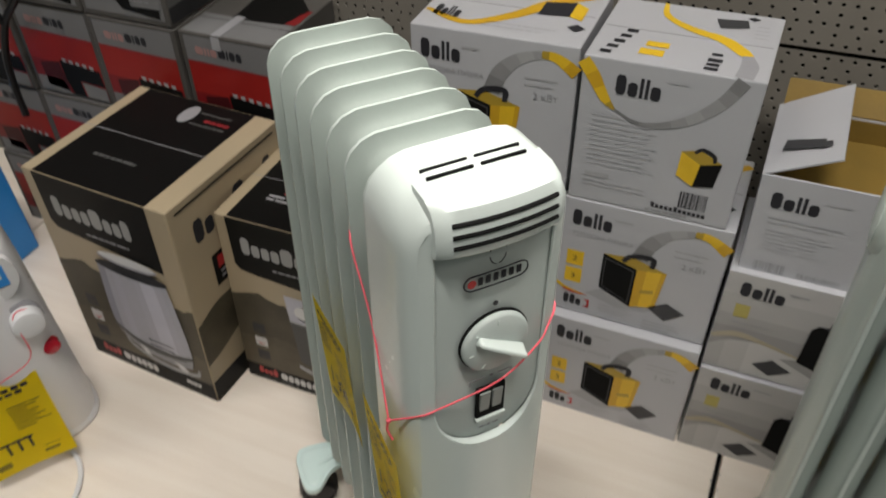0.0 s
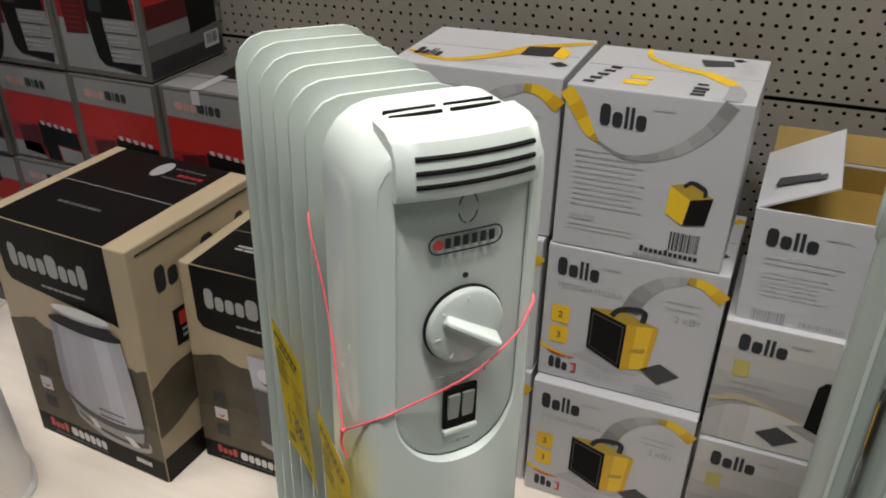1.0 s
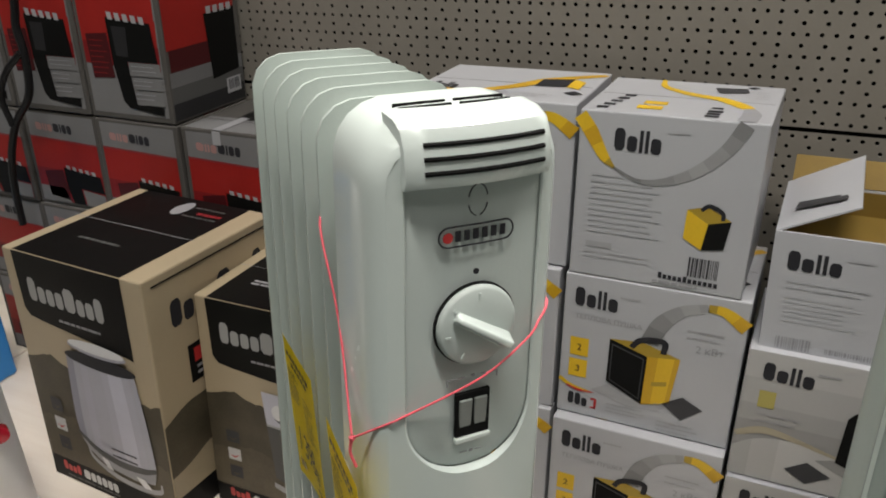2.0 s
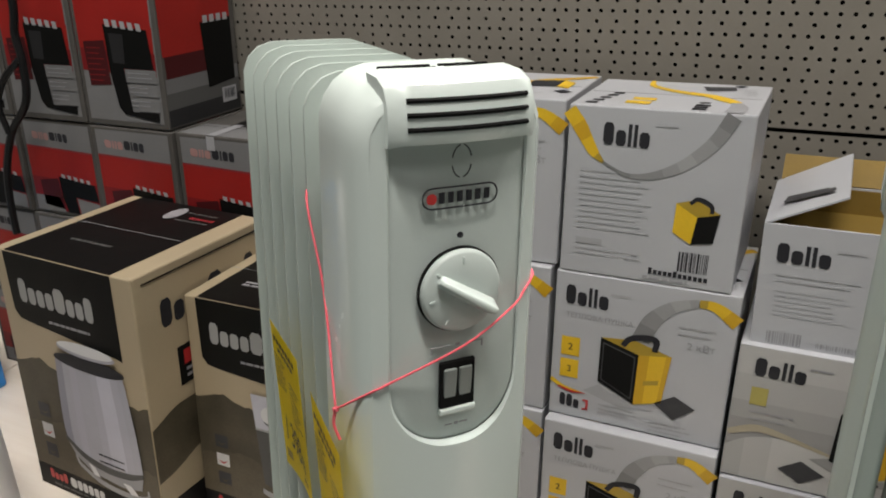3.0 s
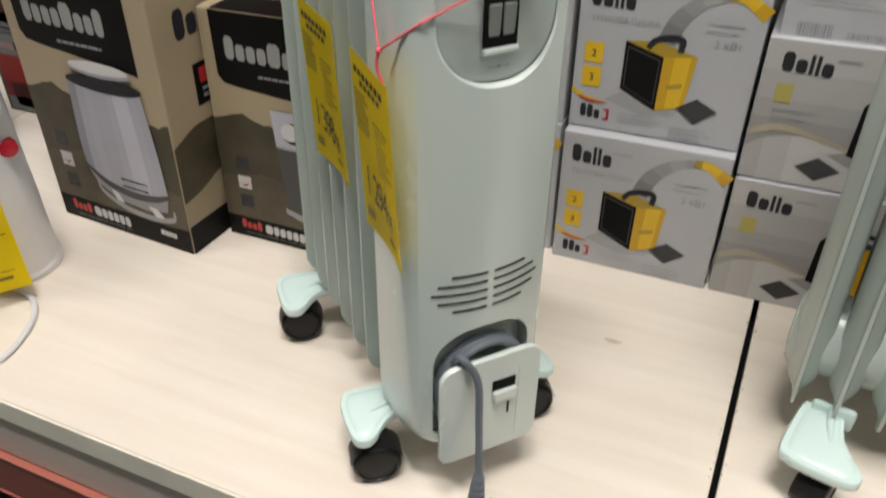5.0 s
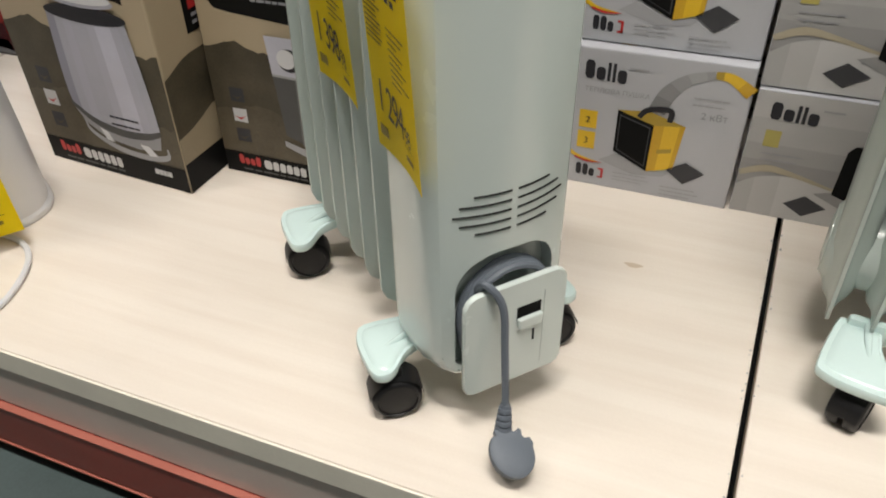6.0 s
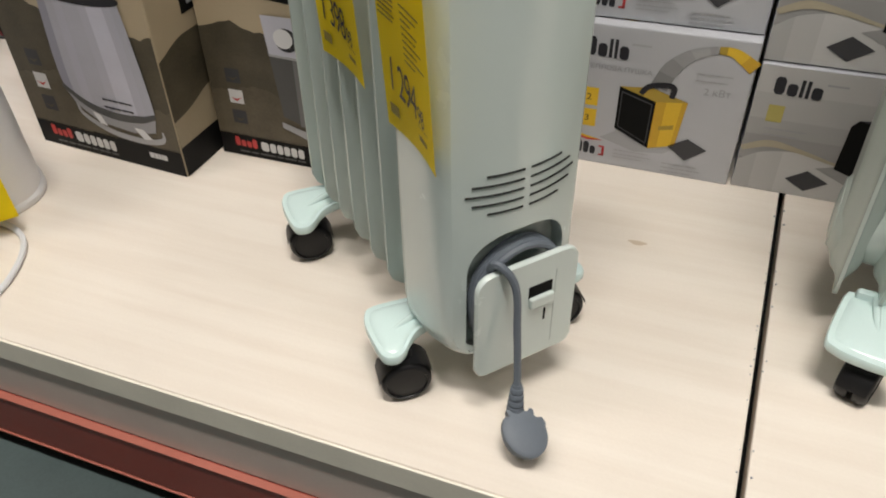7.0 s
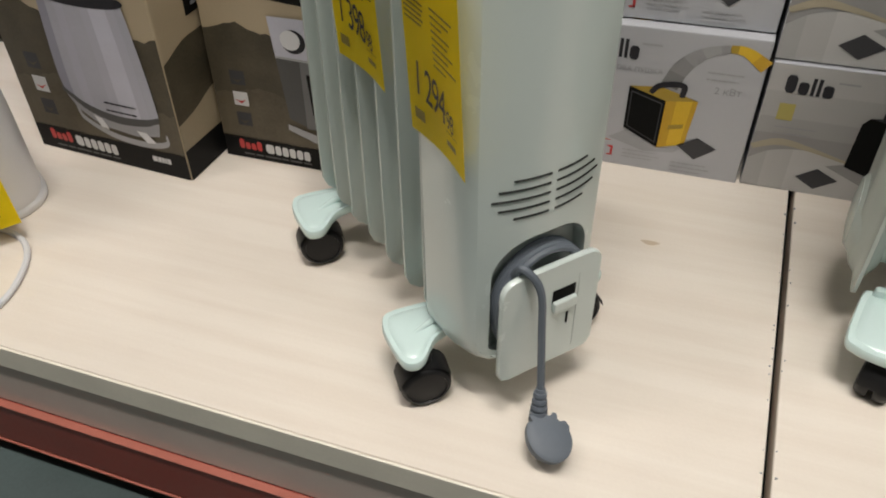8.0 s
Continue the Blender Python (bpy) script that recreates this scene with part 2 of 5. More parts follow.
part("side_panel", box_bm(0.663, 1.4, BACK, BACK + 0.004, -0.02, 1.05), M["peg"], back)


# ---- oil radiators ----
def front_y(x, z=0.3):
    """How far back the bulging front lies at x."""
    return 0.020 * (x / 0.07) ** 2


def radiator(label, m, fins, rear=0.297, reach=0.0):
    rad = thing("oil_radiator", label, "radiator", m, group="oil radiators")
    # shell: side wall, rounded shoulders, front skin with two sunk niches
    HW, Z0, Z1 = 0.0690, 0.058, 0.674
    N = 120

    def ring(inset, y, bulge):
        o = resample(rounded(HW - inset, Z0 + inset, Z1 - inset, max(0.036 - inset * 0.6, 0.006), max(0.024 - inset * 0.5, 0.006)), N)
        o = [(x * (1 + 0.018 * math.sin(math.pi * min(max((z - Z0 - 0.04) / (Z1 - Z0 - 0.08), 0), 1))), z) for x, z in o]
        return [(x, y + (front_y(x) if bulge else 0), z) for x, z in o]

    bm = bmesh.new()
    loft(bm, [ring(0.004, 0.084, 0), ring(0, 0.081, 0), ring(0, 0.05, 0), ring(0.0010, 0.036, 0), ring(0.0035, 0.025, 0), ring(0.0065, 0.002, 1), ring(0.0105, 0.0, 1), ring(0.0109, 0.0012, 1), ring(0.0165, 0.0016, 1)], False, False)
    inner = [(x, z) for x, _, z in ring(0.0105, 0, 0)]
    MID = 0.315

    def clip(keep_up):
        """The part of the skin's outline above or below the line between the niches."""
        out = []
        for (xa, za), (xb, zb) in zip(inner, inner[1:] + inner[:1]):
            if (za >= MID) == keep_up:
                out.append((xa, za))
            if (za >= MID) != (zb >= MID):
                t = (MID - za) / (zb - za)
                out.append((xa + t * (xb - xa), MID))
        return out

    n = 96
    lo_poly, up_poly = clip(False), clip(True)
    for out, hole, c, deep in (
        (up_poly, resample(rounded(0.0490, 0.418, 0.655, 0.008, 0.044), n), (0, 0.50), 0.007),
        (lo_poly, resample(rounded(0.048, 0.066, 0.200, 0.040, 0.012), n), (0, 0.15), 0.02),
    ):
        # match both loops by angle about the niche's middle
        def at_angle(pts, a):
            d = (math.sin(a), math.cos(a))
            best = None
            for (xa, za), (xb, zb) in zip(pts, pts[1:] + pts[:1]):
                ex, ez = xb - xa, zb - za
                den = d[0] * ez - d[1] * ex
                if abs(den) < 1e-12:
                    continue
                s = ((xa - c[0]) * ez - (za - c[1]) * ex) / den
                t = ((xa - c[0]) * d[1] - (za - c[1]) * d[0]) / den
                if s > 0 and -1e-9 <= t <= 1 + 1e-9:
                    best = s if best is None else max(best, s)
            return (c[0] + best * d[0], c[1] + best * d[1])

        angs = sorted({2 * math.pi * i / n for i in range(n)} | {math.atan2(p[0] - c[0], p[1] - c[1]) % (2 * math.pi) for p in out if abs(p[1] - MID) < 1e-6} | {math.atan2(q - c[0], MID - c[1]) % (2 * math.pi) for q in np.linspace(-0.055, 0.055, 23)})
        angs = [a for i, a in enumerate(angs) if i == 0 or a - angs[i - 1] > 0.002]
        A = [at_angle(out, a) for a in angs]
        B = [at_angle(hole, a) for a in angs]
        rings = [[(x, front_y(x), z) for x, z in A]]
        for f in (0.25, 0.5, 0.75):
            rings.append([(xa + f * (xb - xa), front_y(xa + f * (xb - xa)), za + f * (zb - za)) for (xa, za), (xb, zb) in zip(A, B)])
        rings.append([(x, front_y(x) + 0.0, z) for x, z in B])
        C = [(c[0] + (x - c[0]) * 0.97, c[1] + (z - c[1]) * 0.985) for x, z in B]
        rings.append([(x, max(front_y(x) * 0.4 + deep, front_y(x) + 0.001), z) for x, z in C])
        loft(bm, rings, False, c[1] < 0.3)
    bmesh.ops.remove_doubles(bm, verts=bm.verts, dist=0.00003)
    part("front_shell", bm, M["mint"], rad, "pale mint enamelled front shell", smooth=True)

    # control plate at the bottom of the upper niche
    bm = bmesh.new()
    o = resample(rounded(0.0485, 0.419, 0.656, 0.008, 0.0435), 80)
    loft(bm, [[(x, 0.0085 + front_y(x) * 0.4, z) for x, z in o], [(x * 0.93, 0.0066 + front_y(x) * 0.4, 0.537 + (z - 0.537) * 0.975) for x, z in o]], False, True)
    plate = part("control_plate", bm, M["panel"], rad, "grey-mint control plate", smooth=True)
    # air visor over the plate
    bm = bmesh.new()
    prof = [(0.03, 0.6765), (0.012, 0.6755), (0.001, 0.671), (-0.005, 0.660), (-0.007, 0.642), (-0.005, 0.636), (0.012, 0.634)]
    rings = []
    for x in np.linspace(-0.050, 0.050, 15):
        e = max(abs(x) - 0.044, 0) / 0.006
        rings.append([(x, y + 0.005 * e * e + front_y(x) * 0.55, z - 0.0025 * e * e) for y, z in prof])
    vs = [[bm.verts.new(p) for p in r] for r in rings]
    for a, b in zip(vs, vs[1:]):
        for i in range(len(prof) - 1):
            bm.faces.new((a[i], a[i + 1], b[i + 1], b[i]))
    for e in (vs[0], vs[-1]):
        bm.faces.new(e)
    visor = part("air_visor", bm, M["mint"], rad, "pale mint slotted visor", smooth=True)
    for k, zz in enumerate((0.6625, 0.654, 0.6455)):
        bm = bmesh.new()
        yy = (-0.0043, -0.0058, -0.0067)[k]
        tube(bm, [(x, yy + front_y(x) * 0.55, zz) for x in np.linspace(-0.0405, 0.0405, 13)], 0.0017, 6)
        part("slot", bm, M["slot"], visor)
    for s in (-1, 1):
        for k in range(2):
            bm = box_bm(-0.018, 0.018, -0.0009, 0.0009, -0.0012, 0.0012)
            bmesh.ops.transform(bm, matrix=Matrix.Translation((s * 0.021, 0.040 + 0.010 * k, 0.6742)), verts=bm.verts)
            part("top_slot", bm, M["slot"], rad)
    # dial
    bm = bmesh.new()
    cyl(bm, (0, 0.0075, 0.5345), (0, 0.0052, 0.5345), 0.0300, n=48)
    part("dial_well", bm, M["slot"], plate)
    bm = bmesh.new()
    rings = []
    for r, y in ((0.0288, 0.007), (0.0289, 0.0034), (0.0283, 0.0016), (0.0265, 0.0004), (0.012, -0.0006)):
        rings.append([(r * math.sin(2 * math.pi * k / 48), y, 0.5345 + r * math.cos(2 * math.pi * k / 48)) for k in range(48)])
    loft(bm, rings, False, True)
    dial = part("thermostat_dial", bm, M["panel"], rad, "round grey-mint thermostat dial", smooth=True)
    bm = bmesh.new()
    slab(bm, -0.0215, 0.0250, -0.0125, 0.001, -0.0050, 0.0050, bevel=0.003, seg=3)
    for v in bm.verts:
        v.co.z *= (0.55 if v.co.y < -0.007 else 1.1) * (0.75 + 0.30 * (v.co.x + 0.0215) / 0.0465)
        v.co.y += 0.006 * max(0.0, -v.co.x / 0.0215) ** 2 if v.co.y < -0.005 else 0
    bmesh.ops.transform(bm, matrix=Matrix.Translation((0, 0, 0.5345)) @ Matrix.Rotation(radians(33), 4, "Y"), verts=bm.verts)
    part("grip", bm, M["mint"], dial, smooth=True)
    for a in (-150, -100, -50, 0, 140):
        bm = box_bm(-0.0007, 0.0007, -0.0006, 0.0012, 0.0205, 0.0245)
        bmesh.ops.transform(bm, matrix=Matrix.Translation((0, 0, 0.5345)) @ Matrix.Rotation(radians(a), 4, "Y"), verts=bm.verts)
        part("dial_tick", bm, M["mint"], dial)
    bm = bmesh.new()
    cyl(bm, (0, 0.0064, 0.5725), (0, 0.0056, 0.5725), 0.0021, n=12)
    part("dial_mark", bm, M["ink"], plate)
    # two rocker switches in a frame
    bm = bmesh.new()
    slab(bm, -0.0132, 0.0132, 0.0046, 0.008, 0.446, 0.4815, bevel=0.0006)
    part("switch_frame", bm, M["slot"], rad, "dark switch recess")
    part("switch_sill", box_bm(-0.0137, 0.0137, 0.0026, 0.0075, 0.4415, 0.4458, bevel=0.001), M["mint"], rad)
    for s in (-1, 1):
        bm = slab(bmesh.new(), s * 0.0058 - 0.0050, s * 0.0058 + 0.0050, 0.0030, 0.007, 0.4505, 0.4765, bevel=0.001)
        for v in bm.verts:
            if v.co.z < 0.463 and v.co.y < 0.005:
                v.co.y += 0.0018
        part("rocker_switch", bm, M["rocker"], rad, "grey rocker switch")
    # brand oval: a rim and plain bars, no letters
    bm = bmesh.new()
    o = resample(rounded(0.0265, -0.0068, 0.0068, 0.0066, 0.0066), 48)
    rim = [(x, 0.0062 + front_y(x) * 0.3, 0.5985 + z) for x, z in o]
    tube(bm, rim + rim[:2], 0.0006, 5)
    part("badge_rim", bm, M["ink"], plate)
    bm = bmesh.new()
    cyl(bm, (-0.0205, 0.0064, 0.5985), (-0.0205, 0.0060, 0.5985), 0.0036, n=16)
    part("badge_dot", bm, M["redink"], plate, "red badge dot")
    bm = bmesh.new()
    for k in range(6):
        x = -0.0150 + k * 0.0064
        slab(bm, x, x + 0.0036, 0.00645, 0.0074, 0.5950, 0.6020)
    part("badge_word", bm, M["ink"], plate, "plain dark brand bars")
    # sticker ring above the badge
    bm = bmesh.new()
    for a, b in ((10, 75), (105, 170), (190, 255), (285, 350)):
        tube(bm, [(0.0068 * math.sin(radians(t)), 0.0062, 0.6215 + 0.0105 * math.cos(radians(t))) for t in np.linspace(a, b, 7)], 0.00045, 5)
    part("oval_mark", bm, M["ink"], plate, "thin dark oval mark")
    # fine marks round the switches
    bm = bmesh.new()
    for x0, x1, z0, z1 in ((-0.02, -0.006, 0.4935, 0.4942), (0.006, 0.019, 0.4935, 0.4942), (-0.02, -0.0193, 0.489, 0.4942), (0.0183, 0.019, 0.489, 0.4942), (-0.009, -0.003, 0.4312, 0.4319), (0.003, 0.009, 0.4312, 0.4319), (-0.0015, 0.0015, 0.493, 0.4948), (-0.0015, 0.0015, 0.4305, 0.4325)):
        slab(bm, x0, x1, 0.0056, 0.0064, z0, z1)
    part("switch_mark", bm, M["greyink"], plate)["kind"] = "stuff"
    # lower grille: two fans of arc slots
    for k, (xa, xb) in enumerate(((-0.034, -0.003), (-0.045, -0.003), (-0.050, -0.003), (-0.045, -0.003), (-0.033, -0.003))):
        zz = 0.2575 - k * 0.0088
        for s in (-1, 1):
            bm = bmesh.new()
            xs = np.linspace(xa, xb, 8) * -s
            pts = [(x, front_y(x) - 0.0001, zz - 0.0005) for x in xs]
            tube(bm, pts, 0.0010, 6)
            part("grille_slot", bm, M["groove"], rad)
    # cord plate over the lower niche, on a post, with a socket clip
    bm = bmesh.new()
    o = resample(rounded(0.0505, 0.055, 0.171, 0.014, 0.010), 60)
    rings = [[(x * f, y, 0.112 + (z - 0.112) * f) for x, z in o] for f, y in ((0.985, -0.006), (1, -0.0075), (1, -0.0105), (0.985, -0.0120))]
    loft(bm, rings, True, True)
    cp = part("cord_plate", bm, M["mint"], rad, "pale mint cord winder plate", smooth=True)
    bm = bmesh.new()
    cyl(bm, (0, 0.03, 0.105), (0, -0.006, 0.105), 0.025, n=20)
    part("post", bm, M["mint"], cp)
    part("clip_hole", box_bm(0.0005, 0.0245, -0.0127, -0.0115, 0.129, 0.1425, bevel=0.0004), M["slot"], cp, "dark socket hole")
    part("clip_tongue", box_bm(0.0005, 0.0245, -0.0170, -0.0118, 0.1195, 0.131, bevel=0.0015), M["mint"], cp)
    part("clip_slit", box_bm(0.0175, 0.0192, -0.0127, -0.0117, 0.098, 0.111), M["slot"], cp)
    part("plate_groove", box_bm(0.0275, 0.0283, -0.0125, -0.0117, 0.066, 0.152), M["panel"], cp)
    # mains lead wound behind the plate
    bm = bmesh.new()
    pts = []
    for k in range(4 * 24):
        a = 2 * math.pi * k / 24
        r = 1.0 + 0.02 * math.sin(3 * a)
        pts.append((0.043 * r * math.cos(a), -0.003 + 0.0042 * (k // 24) + 0.004 * (k % 24) / 24, 0.124 + 0.058 * r * math.sin(a) - (0.006 if math.sin(a) < 0 else 0)))
    tube(bm, pts, 0.0034, 7)
    part("wound_lead", bm, M["cable"], rad, "grey rubber mains lead wound on the back plate", smooth=True)
    # ribs
    for k, y in enumerate(fins):
        bm = bmesh.new()
        rings = []
        for inset, d in ((0.0, 0.0), (0.0, 0.0016), (0.010, 0.0022), (0.016, 0.0050), (0.023, 0.0115), (0.034, 0.0160)):
            o = resample(rounded(0.0655 - inset, 0.058 + inset, 0.662 - inset, max(0.030 - inset * 0.7, 0.008), max(0.028 - inset * 0.7, 0.008)), 110)
            rings.append([(x, y + d, z) for x, z in o])
        mirror = [[(x, 2 * y - yy, z) for x, yy, z in r] for r in rings[:0:-1]]
        loft(bm, mirror + rings[1:], True, True)
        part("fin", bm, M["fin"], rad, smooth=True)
    for z in (0.118, 0.592):
        bm = bmesh.new()
        cyl(bm, (0, fins[0] - 0.03, z), (0, fins[-1] + 0.02, z), 0.041, n=28)
        bmesh.ops.bevel(bm, geom=[e for e in bm.edges if abs(e.verts[0].co.y - e.verts[1].co.y) < 1e-6], offset=0.008, segments=3, affect="EDGES")
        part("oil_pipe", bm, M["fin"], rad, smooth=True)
    for z in (0.118, 0.592):
        bm = bmesh.new()
        rings = []
        for r, d in ((0.046, 0.003), (0.043, 0.012), (0.034, 0.019), (0.020, 0.022)):
            rings.append([(r * math.sin(2 * math.pi * k / 32), fins[-1] + d, z + r * math.cos(2 * math.pi * k / 32)) for k in range(32)])
        loft(bm, rings, False, True)
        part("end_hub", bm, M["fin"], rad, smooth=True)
    # feet with castors
    for y in (0.078, rear):
        for s in (-1, 1):
            dz = 0.05 * s * 0.1
            out_by = reach if y == rear else 0.0
            foot = [(0.040, y - 0.010), (0.070 + out_by * 0.5, y - 0.016), (0.092, y - 0.034), (0.104, y - 0.036), (0.112, y - 0.026), (0.110, y + 0.008), (0.104, y + 0.028), (0.092, y + 0.036), (0.054, y + 0.030), (0.040, y + 0.026)]
            out = smooth_path([(a + (out_by if a > 0.08 else 0), b, 0) for a, b in foot], 4)
            bm = bmesh.new()
            top = 0.066 + dz
            rings = []
            for f, z in ((0.97, top - 0.010), (1, top - 0.008), (1, top - 0.002), (0.97, top)):
                rings.append([(s * (0.09 + (p.x - 0.09) * f), y + (p.y - y) * f, z) for p in out])
            loft(bm, rings, True, True)
            ft = part("foot", bm, M["foot"], rad, "glossy pale mint foot bracket", smooth=True)
            # raised pad, a lengthwise rib and a screw head on the foot
            bm = bmesh.new()
            loft(bm, [[(s * (0.084 + (p.x - 0.084) * f), y + (p.y - y) * f, z) for p in out] for f, z in ((0.84, top - 0.0006), (0.76, top + 0.0016), (0.60, top + 0.0026), (0.3, top + 0.0030))], False, True)
            part("foot_pad", bm, M["foot"], ft, smooth=True)
            bm = bmesh.new()
            tube(bm, [(s * 0.046, y + 0.002, top + 0.006), (s * 0.066, y, top + 0.0045), (s * 0.088, y - 0.004, top + 0.0012)], [0.0042, 0.0036, 0.002], 8)
            part("foot_rib", bm, M["foot"], ft, smooth=True)
            bm = bmesh.new()
            cyl(bm, (s * 0.096, y - 0.020, top - 0.001), (s * 0.096, y - 0.020, top + 0.0022), 0.0042, 0.0034, n=14)
            part("screw_head", bm, M["foot"], ft, smooth=True)
            bm = bmesh.new()
            slab(bm, s * 0.03 - 0.02, s * 0.03 + 0.03 * s + 0.02, y - 0.02, y + 0.02, 0.05 + dz, 0.075 + dz, bevel=0.004)
            part("bracket_web", bm, M["foot"], ft, smooth=True)
            # twin castor wheel under the foot's outer end
            cx, cy, r = s * (0.088 + out_by), y - (0.022 if y < 0.2 else 0.004), 0.0245
            cz = r + 0.0506 * cx
            bm = bmesh.new()
            rot = Matrix.Translation((cx, cy, cz)) @ Matrix.Rotation(radians(75), 4, "Z")
            for w in (-1, 1):
                prof = [(0.006, 0.0), (0.0235, 0.0), (r, 0.0015), (r, 0.0065), (0.0238, 0.0095), (0.0216, 0.0122), (0.0195, 0.0128), (0.0188, 0.0112), (0.0120, 0.0120), (0.005, 0.0126)]
                rings = [[rot @ Vector((w * (0.0025 + px), pr * math.cos(2 * math.pi * k / 28), pr * math.sin(2 * math.pi * k / 28))) for k in range(28)] for pr, px in prof]
                loft(bm, rings, True, True)
            wh = part("castor_wheel", bm, M["black"], ft, "black plastic castor", smooth=True)
            bm = bmesh.new()
            cyl(bm, (cx, cy, cz + 0.012), (cx, cy, 0.060 + dz), 0.008, n=14)
            hood = [rot @ Vector((x, 0.0262 * math.cos(a), 0.0262 * math.sin(a))) for x in (-0.0135, 0.0135) for a in np.linspace(radians(5), radians(175), 10)]
            hv = [bm.verts.new(p) for p in hood]
            for i in range(9):
                bm.faces.new((hv[i], hv[i + 1], hv[i + 11], hv[i + 10]))
            part("castor_hood", bm, M["black"], ft, smooth=True)
    return rad


M["rocker"] = material("grey_rocker_plastic", (0.24, 0.26, 0.25), 0.3)
FINS = [0.091 + 0.0385 * k for k in range(7)]
rad1 = radiator("pale mint oil-filled radiator with control dial, on the shelf", pose(-0.2145, 0.3912, 0) @ pose(0, 0, 0, 0, 0, 51) @ pose(0, 0, 0, 0, 2.9, 0), FINS)


# ---- printed cartons ----
class Face:
    """One side of a carton: turns (across, down) in shares of the side into places, for flat print."""

    def __init__(self, carton, side, w, d, h):
        self.c, self.side, self.w, self.d, self.h = carton, side, w, d, h
        self.size = {"front": (w, h), "right": (d, h), "top": (w, d), "left": (d, h)}[side]

    def at(self, s, t, lift):
        w, d, h = self.w, self.d, self.h
        if self.side == "front":
            return (s * w, -lift, (1 - t) * h)
        if self.side == "right":
            return (w + lift, s * d, (1 - t) * h)
        if self.side == "left":
            return (-lift, (1 - s) * d, (1 - t) * h)
        return (s * w, (1 - t) * d, h + lift)

    def ink(self, name, polys, mat, layer=1, label=""):
        bm = bmesh.new()
        for p in polys:
            try:
                bm.faces.new([bm.verts.new(self.at(s, t, 0.0003 * layer)) for s, t in p])
            except ValueError:
                pass
        ob = part(name, bm, M[mat], self.c, label)
        if name in ("fine_print", "address_line", "symbol_line", "barcode", "red_mark", "white_mark", "picture_mark", "power_mark", "logo_square_line", "picture_rack"):
            ob["kind"] = "stuff"
        return ob

    def mark(self, name, box, word, mat, layer=2, label="", slant=0.0, gap=0.2):
        """A brand word as plain solid blocks, each a part: I a thin tall bar, O a low block, H a tall one, W a wide tall one."""
        s0, t0, s1, t1 = box
        wide = {"I": 0.34, "O": 0.95, "H": 1.0, "W": 1.35}
        unit = (s1 - s0) / sum(wide[c] + gap for c in word)
        s = s0
        for c in word:
            w = wide[c] * unit
            top = t0 if c != "O" else t0 + 0.30 * (t1 - t0)
            a, b = slant * (s - s0), slant * (s + w - s0)
            cs, ct = w * 0.22, (t1 - top) * 0.18
            if c == "I":
                cs = ct = 0.0
            self.ink(name, [[(s + cs, top + a), (s + w - cs, top + b), (s + w, top + ct + b), (s + w, t1 - ct + b), (s + w - cs, t1 + b), (s + cs, t1 + a), (s, t1 - ct + a), (s, top + ct + a)] if cs else [(s, top + a), (s + w, top + b), (s + w, t1 + b), (s, t1 + a)]], mat, layer, label)
            s += w + gap * unit

    def blend(self, name, polys, mats, layer=1, label=""):
        """One printed shape whose tone steps from the first ink to the last along its pieces."""
        ob = self.ink(name, polys, mats[0], layer, label)
        for m in mats[1:]:
            ob.data.materials.append(M[m])
        n = len(ob.data.polygons)
        for i, p in enumerate(ob.data.polygons):
            p.material_index = min(i * len(mats) // n, len(mats) - 1)
        return ob

    def words(self, name, text, s, t, height, mat, layer=2, turn=0):
        """Readable words in the built-in font; (s, t) is the left end of the base line, height in metres."""
        cu = bpy.data.curves.new(name, "FONT")
        cu.body, cu.size = text, height * 1.38
        tmp = new("tmp", cu)
        dg = bpy.context.evaluated_depsgraph_get()
        me = bpy.data.meshes.new_from_object(tmp.evaluated_get(dg))
        bpy.data.objects.remove(tmp)
        a, b = self.size
        for v in me.vertices:
            c, n = math.cos(radians(turn)), math.sin(radians(turn))
            x, y = v.co.x * c - v.co.y * n, v.co.x * n + v.co.y * c
            v.co = self.at(s + x / a, t - y / b, 0.0003 * layer)
        me.materials.clear()
        me.materials.append(M[mat])
        ob = new(name, me)
        ob.parent = self.c
        ob["kind"] = "stuff"
        return ob


def rect(s0, t0, s1, t1):
    return [(s0, t0), (s1, t0), (s1, t1), (s0, t1)]


def ribbon(pts, widths):
    """Quads along a bending band."""
    p = smooth_path([(x, y, 0) for x, y in pts], 6)
    n = len(p)
    w = np.interp(np.linspace(0, 1, n), np.linspace(0, 1, len(widths)), widths)
    side = []
    for i in range(n):
        d = p[min(i + 1, n - 1)] - p[max(i - 1, 0)]
        d.normalize()
        side.append(((p[i].x - d.y * w[i], p[i].y + d.x * w[i]), (p[i].x + d.y * w[i], p[i].y - d.x * w[i])))
    return [[a[0], b[0], b[1], a[1]] for a, b in zip(side, side[1:])]


def lines(s0, s1, ts, thick, rnd=None, gap=0.0):
    """Unreadable text as thin bars."""
    out = []
    rr = random.Random(rnd or 1)
    for t in ts:
        s = s0
        end = s1 - (s1 - s0) * rr.uniform(0, 0.3)
        while s < end:
            e = min(s + (s1 - s0) * rr.uniform(0.08, 0.22), end)
            out.append(rect(s, t, e, t + thick))
            s = e + (s1 - s0) * 0.02
    return out


def ellipse(cs, ct, a, b, n=20):
    return [(cs + a * math.cos(2 * math.pi * k / n), ct + b * math.sin(2 * math.pi * k / n)) for k in range(n)]


